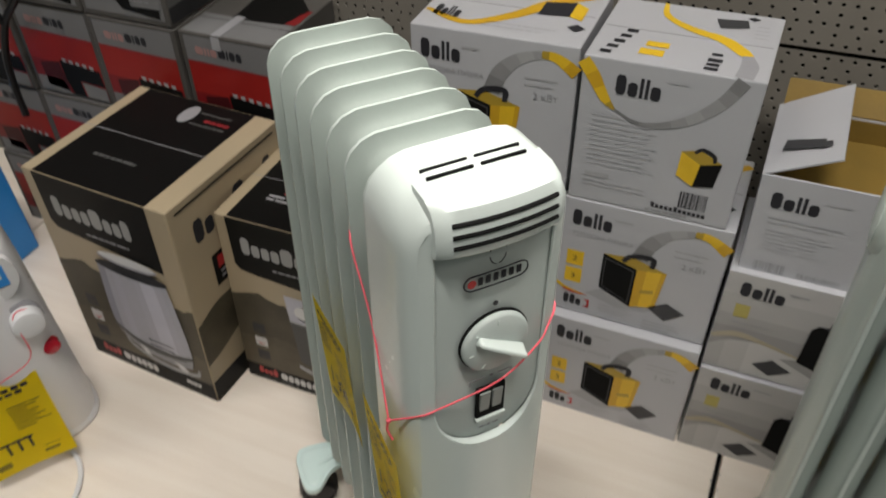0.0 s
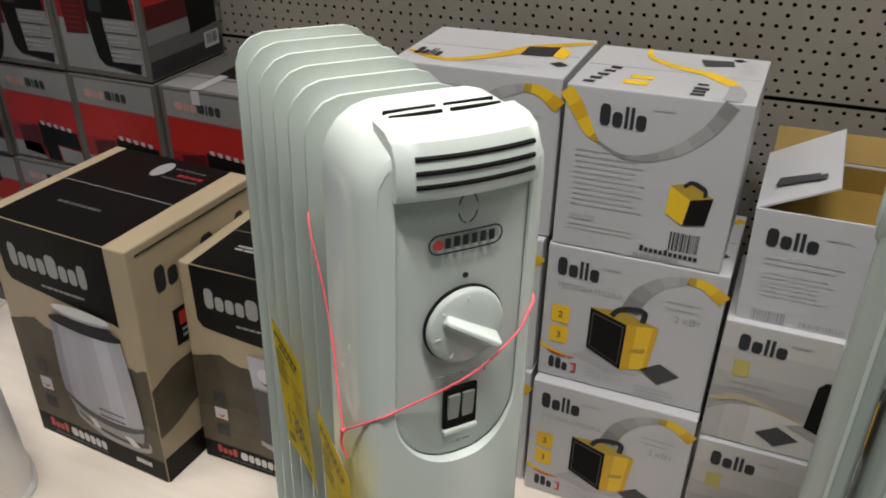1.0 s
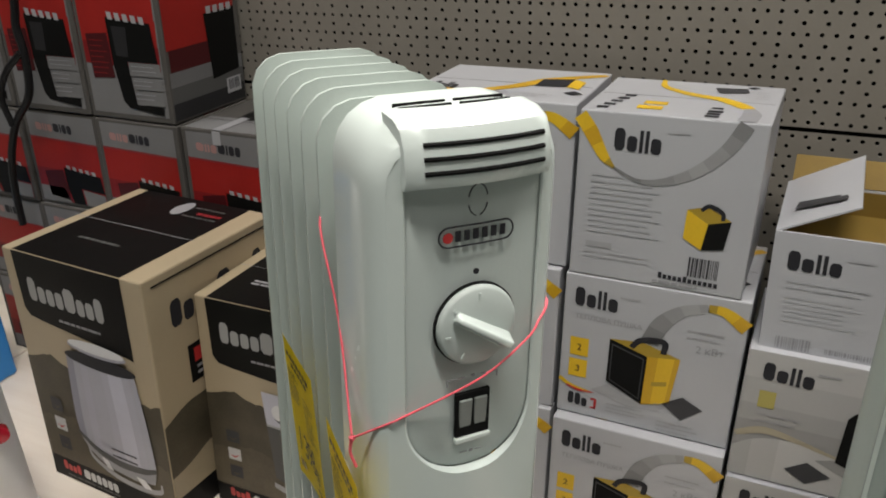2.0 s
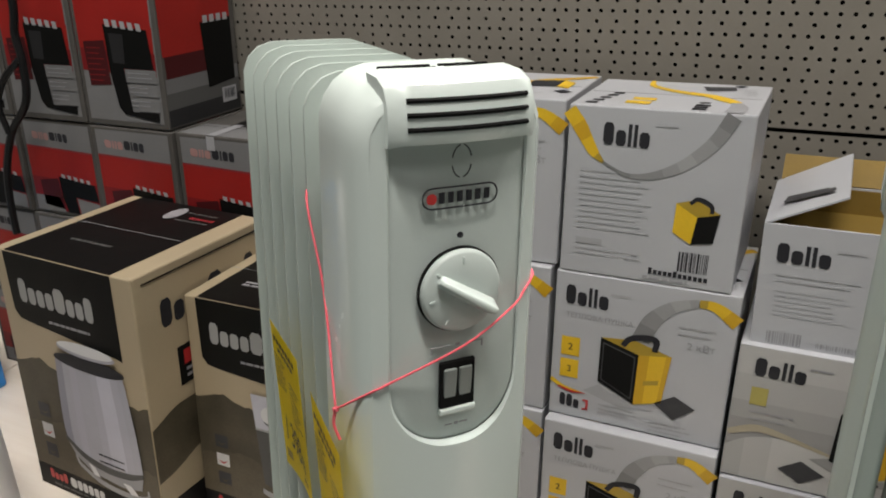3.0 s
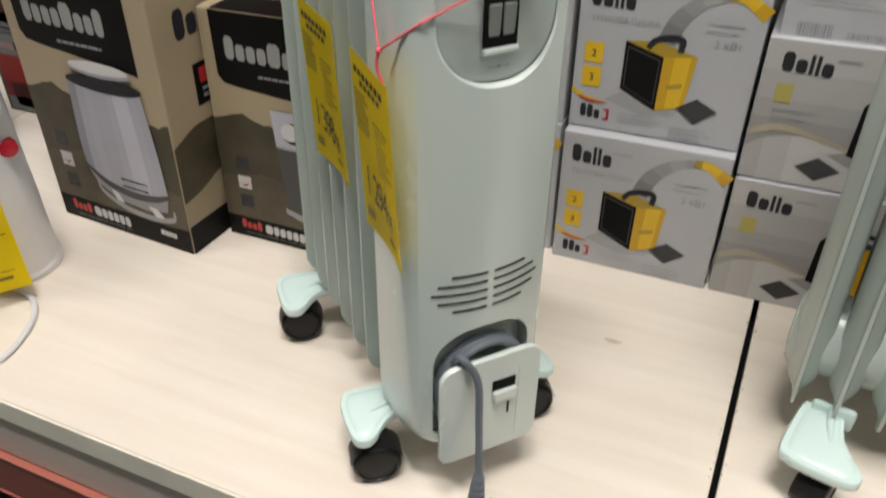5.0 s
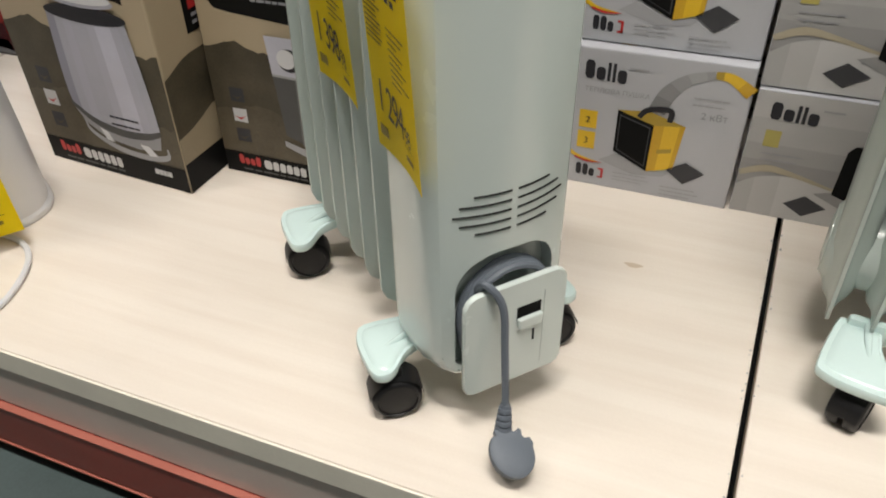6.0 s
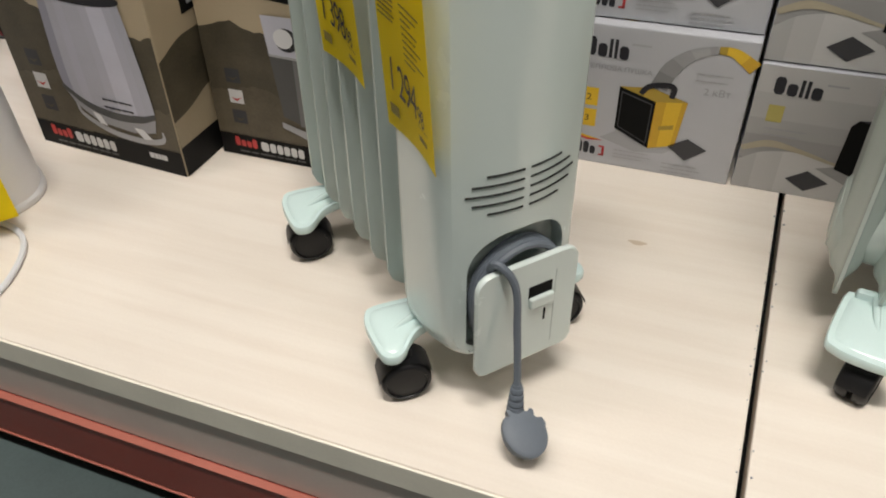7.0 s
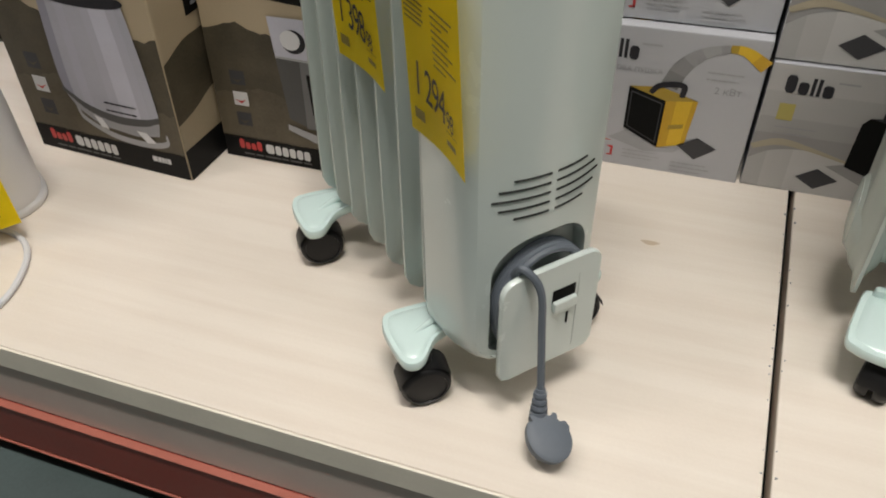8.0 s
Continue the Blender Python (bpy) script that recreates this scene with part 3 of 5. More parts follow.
def barcode(s0, t0, s1, t1, seed):
    rr = random.Random(seed)
    out, s = [], s0
    while s < s1:
        w = rr.choice((0.004, 0.004, 0.007, 0.010))
        out.append(rect(s, t0, min(s + w, s1), t1))
        s += w + rr.choice((0.004, 0.006, 0.008))
    return out


def rack(c, k):
    """Push a carton a little out of square: its top moves sideways by k of its height."""
    for o in c.children:
        for v in o.data.vertices:
            v.co.x += k * v.co.z
    return c


def carton(name, label, category, w, d, h, mat, m=None, group="", bevel=0.0016, seed=0):
    """A carton whose front left lower corner is at the origin, front towards -y; its walls sag a little."""
    t = thing(name, label, category, m, group=group)
    bm = box_bm(0, w, 0, d, 0, h, bevel=bevel)
    part("carton_body", bm, mat, t)
    # two flaps meeting along the middle of the top
    gap = part("flap_joint", box_bm(0.004, w - 0.004, d / 2 - 0.0006, d / 2 + 0.0006, h - 0.001, h + 0.0003), M["greyink"], t)
    return t


BW, BD, BH = 0.203, 0.152, 0.192


def gun_picture(f, black, yellow, yellow_top, handle, plate):
    f.ink("picture_grille", [black], "slot", 3, "black printed heater grille")
    a, b, c, d = (Vector((*p, 0)) for p in yellow)
    cols = [k / 6 for k in range(7)]
    f.blend("picture_case", [[(q.x, q.y) for q in (a.lerp(b, u), a.lerp(b, v), d.lerp(c, v), d.lerp(c, u))] for u, v in zip(cols, cols[1:])], ["yellow2", "yellow2", "yellow", "yellow", "yellow", "yellow2"], 3, "yellow printed heater case")
    f.ink("picture_top", [yellow_top], "mustard", 3)
    lo, hi = a.lerp(d, 0.52), b.lerp(c, 0.50)
    f.ink("picture_badge", [[(q.x, q.y) for q in (lo.lerp(hi, 0.25), lo.lerp(hi, 0.75), lo.lerp(hi, 0.75) + Vector((0, 0.03, 0)), lo.lerp(hi, 0.25) + Vector((0, 0.03, 0)))]], "mustard", 4)
    g = [Vector((*p, 0)) for p in black]
    m = sum(g, Vector((0, 0, 0))) / 4
    f.ink("picture_mesh", [[(q.x, q.y) for q in (p.lerp(m, 0.14) for p in g)]], "dkgrey", 4)
    f.ink("picture_mesh", [[(q.x, q.y) for q in (p.lerp(m, 0.20) for p in g)]], "slot", 5)
    f.ink("picture_handle", ribbon(handle, [0.016, 0.02, 0.016]), "ink", 4)
    if plate:
        f.ink("picture_plate", [plate], "dkgrey", 3)


def white_front(m):
    c = carton("heater_carton", "white heater carton printed with a yellow and black fan heater", "box", BW, BD, BH, M["white"], m, "white heater cartons")
    f = Face(c, "front", BW, BD, BH)
    f.mark("brand_mark", (0.065, 0.080, 0.320, 0.205), "HOIIO", "ink", 2, "plain dark brand block", 0.04)
    f.ink("fine_print", lines(0.32, 0.44, (0.10,), 0.014, 3) + lines(0.70, 0.94, (0.235, 0.28), 0.010, 5) + lines(0.30, 0.53, (0.865, 0.895, 0.92), 0.007, 7) + lines(0.60, 0.84, (0.905, 0.935, 0.965), 0.010, 9), "paleink", 2)
    f.words("carton_print", "ТЕПЛОВА ПУШКА", 0.07, 0.295, 0.0065, "greyink")
    f.ink("icon", [rect(0.055, 0.43, 0.165, 0.56)], "yellow", 2, "orange icon square")
    f.ink("icon", [rect(0.055, 0.585, 0.165, 0.715)], "yellow", 2, "orange icon square")
    f.words("icon_digit", "2", 0.095, 0.52, 0.009, "ink", 3)
    f.words("icon_digit", "3", 0.095, 0.675, 0.009, "ink", 3)
    f.words("power_print", "2 кВт", 0.755, 0.375, 0.009, "greyink")
    f.blend("swoosh", ribbon([(0.505, 0.37), (0.56, 0.23), (0.66, 0.125), (0.79, 0.075)], [0.052, 0.05, 0.036, 0.024]), ["g1", "g1", "g2", "g2", "g3", "g3", "g4", "g4", "g3"], 2, "silver printed band")
    f.blend("swoosh_tip", ribbon([(0.79, 0.075), (0.88, 0.085), (0.997, 0.165)], [0.024, 0.030, 0.042]), ["mustard", "yellow", "yellow", "yellow2"], 2, "yellow printed band")
    f.ink("red_stroke", ribbon([(0.003, 0.745), (0.08, 0.79), (0.20, 0.81)], [0.014, 0.012, 0.003]), "yellow", 2)
    f.ink("red_stroke", ribbon([(0.05, 0.79), (0.13, 0.812), (0.22, 0.81)], [0.006, 0.008, 0.002]), "redink", 3)
    f.mark("model_mark", (0.065, 0.835, 0.190, 0.925), "HHO", "ink", 2, "plain dark model block", 0.05)
    f.ink("model_mark", [rect(0.205, 0.855, 0.24, 0.868), rect(0.225, 0.868, 0.24, 0.93), rect(0.205, 0.92, 0.24, 0.932)], "redink", 2, "plain red model bars")
    f.ink("picture_shade", [[(0.2, 0.79), (0.30, 0.72), (0.5, 0.82), (0.66, 0.78), (0.6, 0.84), (0.42, 0.86)]], "paleink", 1)
    gun_picture(f, [(0.285, 0.395), (0.505, 0.47), (0.50, 0.815), (0.285, 0.70)], [(0.505, 0.47), (0.685, 0.445), (0.655, 0.765), (0.50, 0.815)], [(0.285, 0.395), (0.47, 0.375), (0.685, 0.445), (0.505, 0.47)], [(0.41, 0.425), (0.46, 0.365), (0.585, 0.35), (0.59, 0.43)], [(0.615, 0.775), (0.725, 0.70), (0.845, 0.765), (0.73, 0.865)])
    f = Face(c, "top", BW, BD, BH)
    f.mark("brand_mark", (0.07, 0.62, 0.24, 0.80), "HOIIO", "ink", 2, "", 0.1)
    f.ink("swoosh_tip", ribbon([(0.02, 0.72), (0.3, 0.86), (0.55, 0.62), (0.7, 0.35), (0.99, 0.1)], [0.02, 0.035, 0.045, 0.05, 0.03]), "yellow2", 2)
    f.ink("picture_grille", [[(0.66, 0.35), (0.84, 0.30), (0.84, 0.55), (0.66, 0.58)]], "ink", 3)
    f.ink("picture_case", [[(0.84, 0.30), (0.92, 0.38), (0.92, 0.6), (0.84, 0.55)]], "yellow", 3)
    f.ink("picture_plate", [[(0.86, 0.72), (0.91, 0.66), (0.97, 0.72), (0.92, 0.78)]], "ink", 3)
    f.ink("fine_print", lines(0.4, 0.85, (0.80, 0.86), 0.012, 4), "paleink", 2)
    return c


def white_back(m):
    w = 0.188
    c = carton("heater_carton", "white heater carton with its printed back and a barcode", "box", w, BD, BH - 0.001, M["white"], m, "white heater cartons")
    f = Face(c, "front", w, BD, BH - 0.001)
    f.mark("brand_mark", (0.205, 0.085, 0.475, 0.210), "HOIIO", "ink", 2, "plain dark brand block", 0.03)
    f.blend("swoosh_tip", ribbon([(0.002, 0.03), (0.07, 0.12), (0.15, 0.25), (0.215, 0.315)], [0.040, 0.042, 0.030, 0.008]), ["yellow", "yellow2", "yellow", "mustard"], 2, "yellow printed band")
    f.blend("swoosh", ribbon([(0.21, 0.31), (0.35, 0.375), (0.5, 0.365), (0.66, 0.29), (0.8, 0.16), (0.885, 0.012)], [0.006, 0.012, 0.022, 0.032, 0.038, 0.042]), ["g1", "g1", "g2", "g2", "g3", "g4", "g3", "g2", "g1"], 2, "dark grey printed band")
    f.ink("fine_print", lines(0.49, 0.62, (0.075,), 0.016, 3) + lines(0.09, 0.30, (0.36,), 0.012, 4) + lines(0.09, 0.55, [0.40 + 0.034 * k for k in range(10)], 0.008, 6), "hairink", 2)
    f.ink("fine_print", [rect(0.09, 0.775, 0.245, 0.81)] + lines(0.08, 0.5, (0.84, 0.87), 0.006, 8), "paleink", 2)
    f.ink("picture_case", [[(0.645, 0.505), (0.765, 0.575), (0.745, 0.735), (0.64, 0.675)]], "yellow", 3, "yellow printed heater case")
    f.ink("picture_top", [[(0.645, 0.505), (0.75, 0.475), (0.885, 0.545), (0.765, 0.575)]], "mustard", 3)
    f.ink("picture_grille", [[(0.765, 0.575), (0.885, 0.545), (0.865, 0.715), (0.745, 0.735)]], "slot", 3)
    f.ink("picture_handle", ribbon([(0.72, 0.50), (0.76, 0.47), (0.83, 0.50), (0.84, 0.545)], [0.010, 0.013, 0.010]), "ink", 4)
    f.ink("barcode", barcode(0.69, 0.785, 0.855, 0.905, 11), "ink", 2, "printed barcode")
    f.ink("address_line", [rect(0.53 + 0.0283 * k, 0.905 + 0.001 * k + (0 if k in (0, 5) else 0.010), 0.551 + 0.0283 * k, 0.942 + 0.001 * k) for k in range(12)], "ink", 2, "plain dark bars of small print")
    f.ink("symbol_line", lines(0.50, 0.86, (0.958,), 0.02, 15), "greyink", 2)
    f = Face(c, "top", w, BD, BH - 0.001)
    f.ink("swoosh_tip", ribbon([(0.30, 0.01), (0.34, 0.22), (0.5, 0.38), (0.7, 0.48), (0.82, 0.62), (0.87, 0.7)], [0.012, 0.022, 0.035, 0.045, 0.045, 0.03]), "yellow", 2, "yellow printed band")
    f.ink("swoosh", ribbon([(0.86, 0.68), (0.885, 0.82), (0.875, 0.99)], [0.03, 0.05, 0.05]), "greyink", 3, "dark grey printed band")
    f.ink("address_line", [[(0.07 + 0.022 * k, 0.88 - 0.09 * k), (0.135 + 0.022 * k, 0.88 - 0.09 * k), (0.135 + 0.022 * k, 0.93 - 0.09 * k), (0.07 + 0.022 * k, 0.93 - 0.09 * k)] for k in range(5)], "ink", 2, "plain dark brand bars")
    f.ink("icon", [rect(0.30, 0.66, 0.43, 0.74)], "yellow", 2)
    f.ink("icon", [rect(0.28, 0.78, 0.42, 0.87)], "yellow", 2)
    f.ink("model_mark", [rect(0.66, 0.78, 0.74, 0.83), rect(0.66, 0.85, 0.73, 0.89), rect(0.655, 0.91, 0.73, 0.95), rect(0.67, 0.70, 0.73, 0.74)], "ink", 2)
    f.ink("picture_grille", [[(0.62, 0.16), (0.80, 0.13), (0.82, 0.25), (0.66, 0.31)]], "dkgrey", 3)
    f.ink("picture_plate", [[(0.79, 0.09), (0.83, 0.06), (0.87, 0.09), (0.83, 0.13)]], "ink", 3)
    f.ink("fine_print", lines(0.86, 0.95, (0.2, 0.26, 0.32, 0.38), 0.012, 2), "paleink", 2)
    return c


def grey_front(m):
    w, h = 0.215, 0.167
    c = carton("fan_heater_carton", "grey-white fan heater carton with a black printed heater", "box", w, BD, h, M["white"], m, "grey heater cartons")
    f = Face(c, "front", w, BD, h)
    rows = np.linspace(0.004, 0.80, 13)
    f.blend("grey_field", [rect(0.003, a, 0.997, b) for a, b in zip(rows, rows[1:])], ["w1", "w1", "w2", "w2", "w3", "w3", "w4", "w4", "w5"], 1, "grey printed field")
    f.mark("brand_mark", (0.085, 0.075, 0.330, 0.205), "HOIIO", "ink", 3, "plain dark brand block", 0.05)
    f.ink("fine_print", lines(0.33, 0.44, (0.09,), 0.014, 3) + lines(0.09, 0.35, (0.47, 0.52), 0.010, 5), "greyink", 3)
    f.ink("icon", [rect(0.085, 0.29, 0.165, 0.42)], "olive", 3, "olive icon square")
    ridge = smooth_path([(0.003, 0.76, 0), (0.12, 0.67, 0), (0.30, 0.64, 0), (0.52, 0.69, 0), (0.80, 0.78, 0), (0.997, 0.85, 0)], 5)
    f.blend("ground", [[(a.x, a.y), (b.x, b.y), (b.x, 0.995), (a.x, 0.995)] for a, b in zip(ridge, ridge[1:])], ["w2", "w1", "w0", "w0", "w0", "w1", "w1"], 2, "white printed ground")
    f.ink("swoosh", ribbon([(0.005, 0.66), (0.14, 0.595), (0.30, 0.625), (0.50, 0.69), (0.70, 0.73)], [0.02, 0.028, 0.018, 0.010, 0.004]), "sand", 3)
    f.ink("picture_shade", [[(0.40, 0.74), (0.50, 0.70), (0.72, 0.80), (0.88, 0.74), (0.80, 0.84), (0.60, 0.86)]], "w4", 3)
    f.ink("picture_grille", [[(0.50, 0.37), (0.53, 0.32), (0.71, 0.36), (0.72, 0.40), (0.70, 0.80), (0.66, 0.80), (0.49, 0.72)]], "slot", 4, "black printed heater")
    f.ink("picture_case", [[(0.72, 0.37), (0.84, 0.35), (0.86, 0.40), (0.83, 0.72), (0.70, 0.80)]], "yellow2", 4)
    f.ink("picture_top", [[(0.53, 0.32), (0.66, 0.30), (0.84, 0.35), (0.72, 0.37)]], "dkgrey", 4)
    f.ink("picture_handle", ribbon([(0.60, 0.34), (0.615, 0.26), (0.77, 0.275), (0.78, 0.36)], [0.014, 0.018, 0.014]), "ink", 5)
    f.ink("picture_foot", [ellipse(0.69, 0.83, 0.035, 0.022)], "ink", 5)
    f.ink("picture_plate", [[(0.27, 0.86), (0.37, 0.77), (0.49, 0.85), (0.38, 0.945)]], "dkgrey", 4, "dark printed grille plate")
    return c


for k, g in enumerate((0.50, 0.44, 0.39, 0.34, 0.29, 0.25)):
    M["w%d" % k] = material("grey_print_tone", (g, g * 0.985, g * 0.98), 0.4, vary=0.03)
for k, g in enumerate((0.20, 0.25, 0.30, 0.35)):
    M["g%d" % (k + 1)] = material("silver_print_tone", (g, g, g * 1.03), 0.4)
M["yellow2"] = material("deep_yellow_ink", (0.58, 0.34, 0.015), 0.42, vary=0.12)
M["mustard"] = material("dark_yellow_ink", (0.40, 0.27, 0.03), 0.42)
M["dkgrey2"] = material("slate_ink", (0.085, 0.085, 0.085), 0.42, spec=0.25)
M["dkgrey"] = material("charcoal_ink", (0.05, 0.05, 0.055), 0.45, spec=0.25)
M["hairink"] = material("hairline_grey_ink", (0.412, 0.417, 0.445), 0.45)
M["olive"] = material("olive_yellow_ink", (0.42, 0.36, 0.10), 0.45)
M["sand"] = material("sand_ink", (0.40, 0.35, 0.26), 0.45)
M["paper"] = material("white_print", (0.60, 0.60, 0.61), 0.42)

rack(white_front(pose(-0.269, 0.781, 0)), 0.036)
rack(white_front(pose(-0.2625, 0.796, 0.1935)), 0.036)
rack(white_back(pose(-0.253, 0.797, 0.3865)), 0.036)
rack(white_front(pose(-0.479, 0.788, 0, 0, 0, 1)), 0.036)
rack(white_front(pose(-0.473, 0.797, 0.1935)), 0.036)
rack(white_front(pose(-0.4625, 0.802, 0.387, 0, 0, 1)), 0.036)
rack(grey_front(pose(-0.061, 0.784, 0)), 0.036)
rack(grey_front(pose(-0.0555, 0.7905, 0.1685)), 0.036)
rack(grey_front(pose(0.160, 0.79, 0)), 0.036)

# opened carton with raised flaps
OW, OH = 0.205, 0.157
oc = thing("open_carton", "opened white heater carton with raised flaps and brown inside", "box", pose(-0.0415, 0.80, 0.337 - 0.0245))
for a in ((0, OW, 0, 0.003, 0, OH), (0, OW, BD - 0.003, BD, 0, OH), (0, 0.003, 0.0031, BD - 0.0031, 0, OH), (OW - 0.003, OW, 0.0031, BD - 0.0031, 0, OH), (0.0031, OW - 0.0031, 0.0031, BD - 0.0031, 0.0, 0.003)):
    part("carton_wall", box_bm(*a), M["white"], oc)
part("inner_card", box_bm(0.0035, OW - 0.0035, 0.0035, BD - 0.0035, 0.08, OH - 0.030), M["kraft"], oc, "brown inner card")
bm = bmesh.new()
slab(bm, 0.0034, OW - 0.0034, BD - 0.0046, BD - 0.0034, 0.08, OH - 0.002)
part("inner_back", bm, M["kraft"], oc)


def flap(name, a, b, c, d, thick, mat):
    bm = bmesh.new()
    n = (Vector(b) - Vector(a)).cross(Vector(d) - Vector(a)).normalized() * thick
    loft(bm, [[Vector(p) for p in (a, b, c, d)], [Vector(p) + n for p in (a, b, c, d)]], True, True)
    return part(name, bm, mat, oc)


flap("side_flap", (0.0, 0.002, OH), (0.0, BD, OH), (0.074, BD + 0.012, OH + 0.036), (0.0725, 0.004, OH + 0.034), 0.002, M["white"])
flap("back_flap", (0.004, BD, OH), (OW, BD, OH), (OW, BD + 0.022, OH + 0.026), (0.004, BD + 0.022, OH + 0.026), 0.002, M["kraft"])
bm = bmesh.new()
for p in ([(0.10, 0.30), (0.62, 0.22), (0.66, 0.34), (0.14, 0.46)], [(0.60, 0.20), (0.75, 0.22), (0.73, 0.30), (0.62, 0.30)]):
    A, B, C, D = (Vector(q) for q in ((0.0, 0.002, OH), (0.0, BD, OH), (0.074, BD + 0.012, OH + 0.036), (0.0725, 0.004, OH + 0.034)))
    bm.faces.new([bm.verts.new(A + (D - A) * (0.1 + s) + ((B - A) * (1 - s) + (C - D) * s) * (t * 0.8) + Vector((-0.001, 0, 0.0032))) for s, t in p])
part("flap_picture", bm, M["dkgrey"], oc)
f = Face(oc, "front", OW, BD, OH)
f.mark("brand_mark", (0.075, 0.12, 0.33, 0.255), "HOIIO", "ink", 2, "plain dark brand block", 0.03)
f.ink("fine_print", lines(0.34, 0.48, (0.13,), 0.016, 3) + lines(0.085, 0.55, (0.335, 0.375), 0.012, 5) + lines(0.085, 0.45, [0.45 + 0.035 * k for k in range(6)], 0.006, 9), "hairink", 2)
f.ink("barcode", barcode(0.075, 0.75, 0.24, 0.84, 21) + barcode(0.31, 0.79, 0.53, 0.83, 22), "greyink", 2, "printed barcodes")
f.ink("symbol_line", lines(0.07, 0.34, (0.90,), 0.035, 15) + [ellipse(0.46, 0.925, 0.018, 0.022), rect(0.52, 0.90, 0.545, 0.95)], "greyink", 2)
f.ink("picture_disc", [ellipse(0.83, 0.78, 0.20, 0.27, 32)], "paleink", 2, "pale round inset picture")
f.ink("picture_case", [[(0.64, 0.66), (0.70, 0.53), (0.90, 0.50), (0.90, 0.80), (0.68, 0.86)]], "olive", 3)
f.ink("picture_grille", [[(0.74, 0.56), (0.90, 0.52), (0.90, 0.62), (0.76, 0.64)], rect(0.645, 0.71, 0.665, 0.74)], "ink", 4)


# beige and black heater boxes
def house_box(label, w, d, h, m, tall):
    c = thing("heater_box", label, "box", m, group="beige heater boxes")
    part("carton_body", box_bm(0, w, 0, d, 0, h, bevel=0.0025), M["beige"], c)
    f = Face(c, "front", w, d, h)
    cut = 0.30 if tall else 0.33
    f.ink("black_field", [[(0.075, 0.003), (0.865 if tall else 0.93, 0.003), (0.865 if tall else 0.93, cut + 0.015)] + [(0.865 - 0.02 * k if tall else 0.93 - 0.02 * k, cut + 0.015 - 0.004 * k) for k in range(1, 3)] + [(0.22, cut - 0.035), (0.12, cut - 0.045), (0.085, cut - 0.075)]], "dkcard", 1, "black printed field")
    f.mark("brand_mark", (0.155, 0.095, 0.715, 0.185), "HOOOWOOH", "silverbar", 2, "plain grey brand block", 0.02)
    f.ink("fine_print", lines(0.35, 0.68, (0.235,), 0.010, 4), "greyink", 2)
    rr = random.Random(5)
    for lift, top, mat in ((1, 0.42, "khaki"), (2, 0.68, "khaki2")):
        ridge = [(s, top + 0.05 * noise.noise((s * 5 + lift * 7, 0.3 * lift, 0)) + 0.07 * s - 0.02 * math.sin(s * 9) + rr.uniform(-0.006, 0.006)) for s in np.linspace(0.004, 0.996, 30)]
        f.ink("printed_hill", [[(a[0], a[1]), (b[0], b[1]), (b[0], 0.90), (a[0], 0.90)] for a, b in zip(ridge, ridge[1:])], mat, lift, "khaki printed hills")
    f.ink("black_band", [rect(0.003, 0.895, 0.997, 0.997)], "dkcard", 2, "black printed band")
    f.mark("series_mark", (0.27, 0.915, 0.555, 0.958), "WHHHHH", "paper", 3, "plain white series block", 0.02)
    f.ink("fine_print", lines(0.12, 0.62, (0.972,), 0.008, 9), "dkgrey2", 3)
    f.mark("series_mark", (0.10, 0.908, 0.25, 0.952), "HOOH", "redink", 3, "plain red series block", 0.02)
    f.ink("power_mark", lines(0.78, 0.93, (0.925,), 0.022, 6), "paper", 3)
    for k, (t, mat) in enumerate(((0.60, "dkgrey"), (0.69, "paper"), (0.78, "dkgrey"))):
        f.ink("icon", [rect(0.12, t, 0.21, t + 0.06)], mat, 4)
        f.ink("icon_mark", [[(0.13, t + 0.035), (0.165, t + 0.05), (0.20, t + 0.03), (0.165, t + 0.04)]], ("khaki", "redink", "khaki")[k], 5)
    if tall:
        ts = np.linspace(0, 1, 9)
        left = [(0.350 - 0.045 * u + 0.02 * u ** 6, 0.375 + 0.335 * u) for u in ts]
        right = [(0.850 + 0.045 * math.sin(u * 1.5), 0.375 + 0.385 * u) for u in ts]
        tones = ["lilac4", "lilac2", "lilac", "lilac2", "lilac2", "lilac", "lilac3", "lilac3", "lilac", "lilac2"]
        for k, tone in enumerate(tones):
            u, v = k / len(tones), (k + 1) / len(tones)

            def along(q, i):
                (xa, ya), (xb, yb) = left[i], right[i]
                sag = 0.075 * (1 - (2 * q - 1) ** 2) * ts[i]
                return (xa + (xb - xa) * q, ya + (yb - ya) * q + sag)

            f.ink("picture_body", [[along(u, i), along(v, i), along(v, i + 1), along(u, i + 1)] for i in range(8)], tone, 6, "lilac-white printed heater" if k == 6 else "")
        f.ink("picture_rim", [ellipse(0.605, 0.368, 0.262, 0.030, 28)], "ink", 7)
        f.ink("picture_lid", [ellipse(0.60, 0.318, 0.215, 0.026, 28)], "lilac2", 8)
        f.ink("picture_lid_top", [ellipse(0.60, 0.310, 0.205, 0.022, 28)], "whitepl", 9)
        f.ink("picture_base", ribbon([(0.315, 0.715), (0.45, 0.775), (0.62, 0.800), (0.80, 0.790), (0.895, 0.765)], [0.008, 0.014, 0.016, 0.014, 0.008]), "dkgrey2", 7)
        f.ink("picture_skirt", [[(0.33, 0.735), (0.45, 0.79), (0.62, 0.815), (0.80, 0.805), (0.89, 0.78), (0.87, 0.835), (0.72, 0.855), (0.50, 0.84), (0.38, 0.79)]], "greyink", 6)
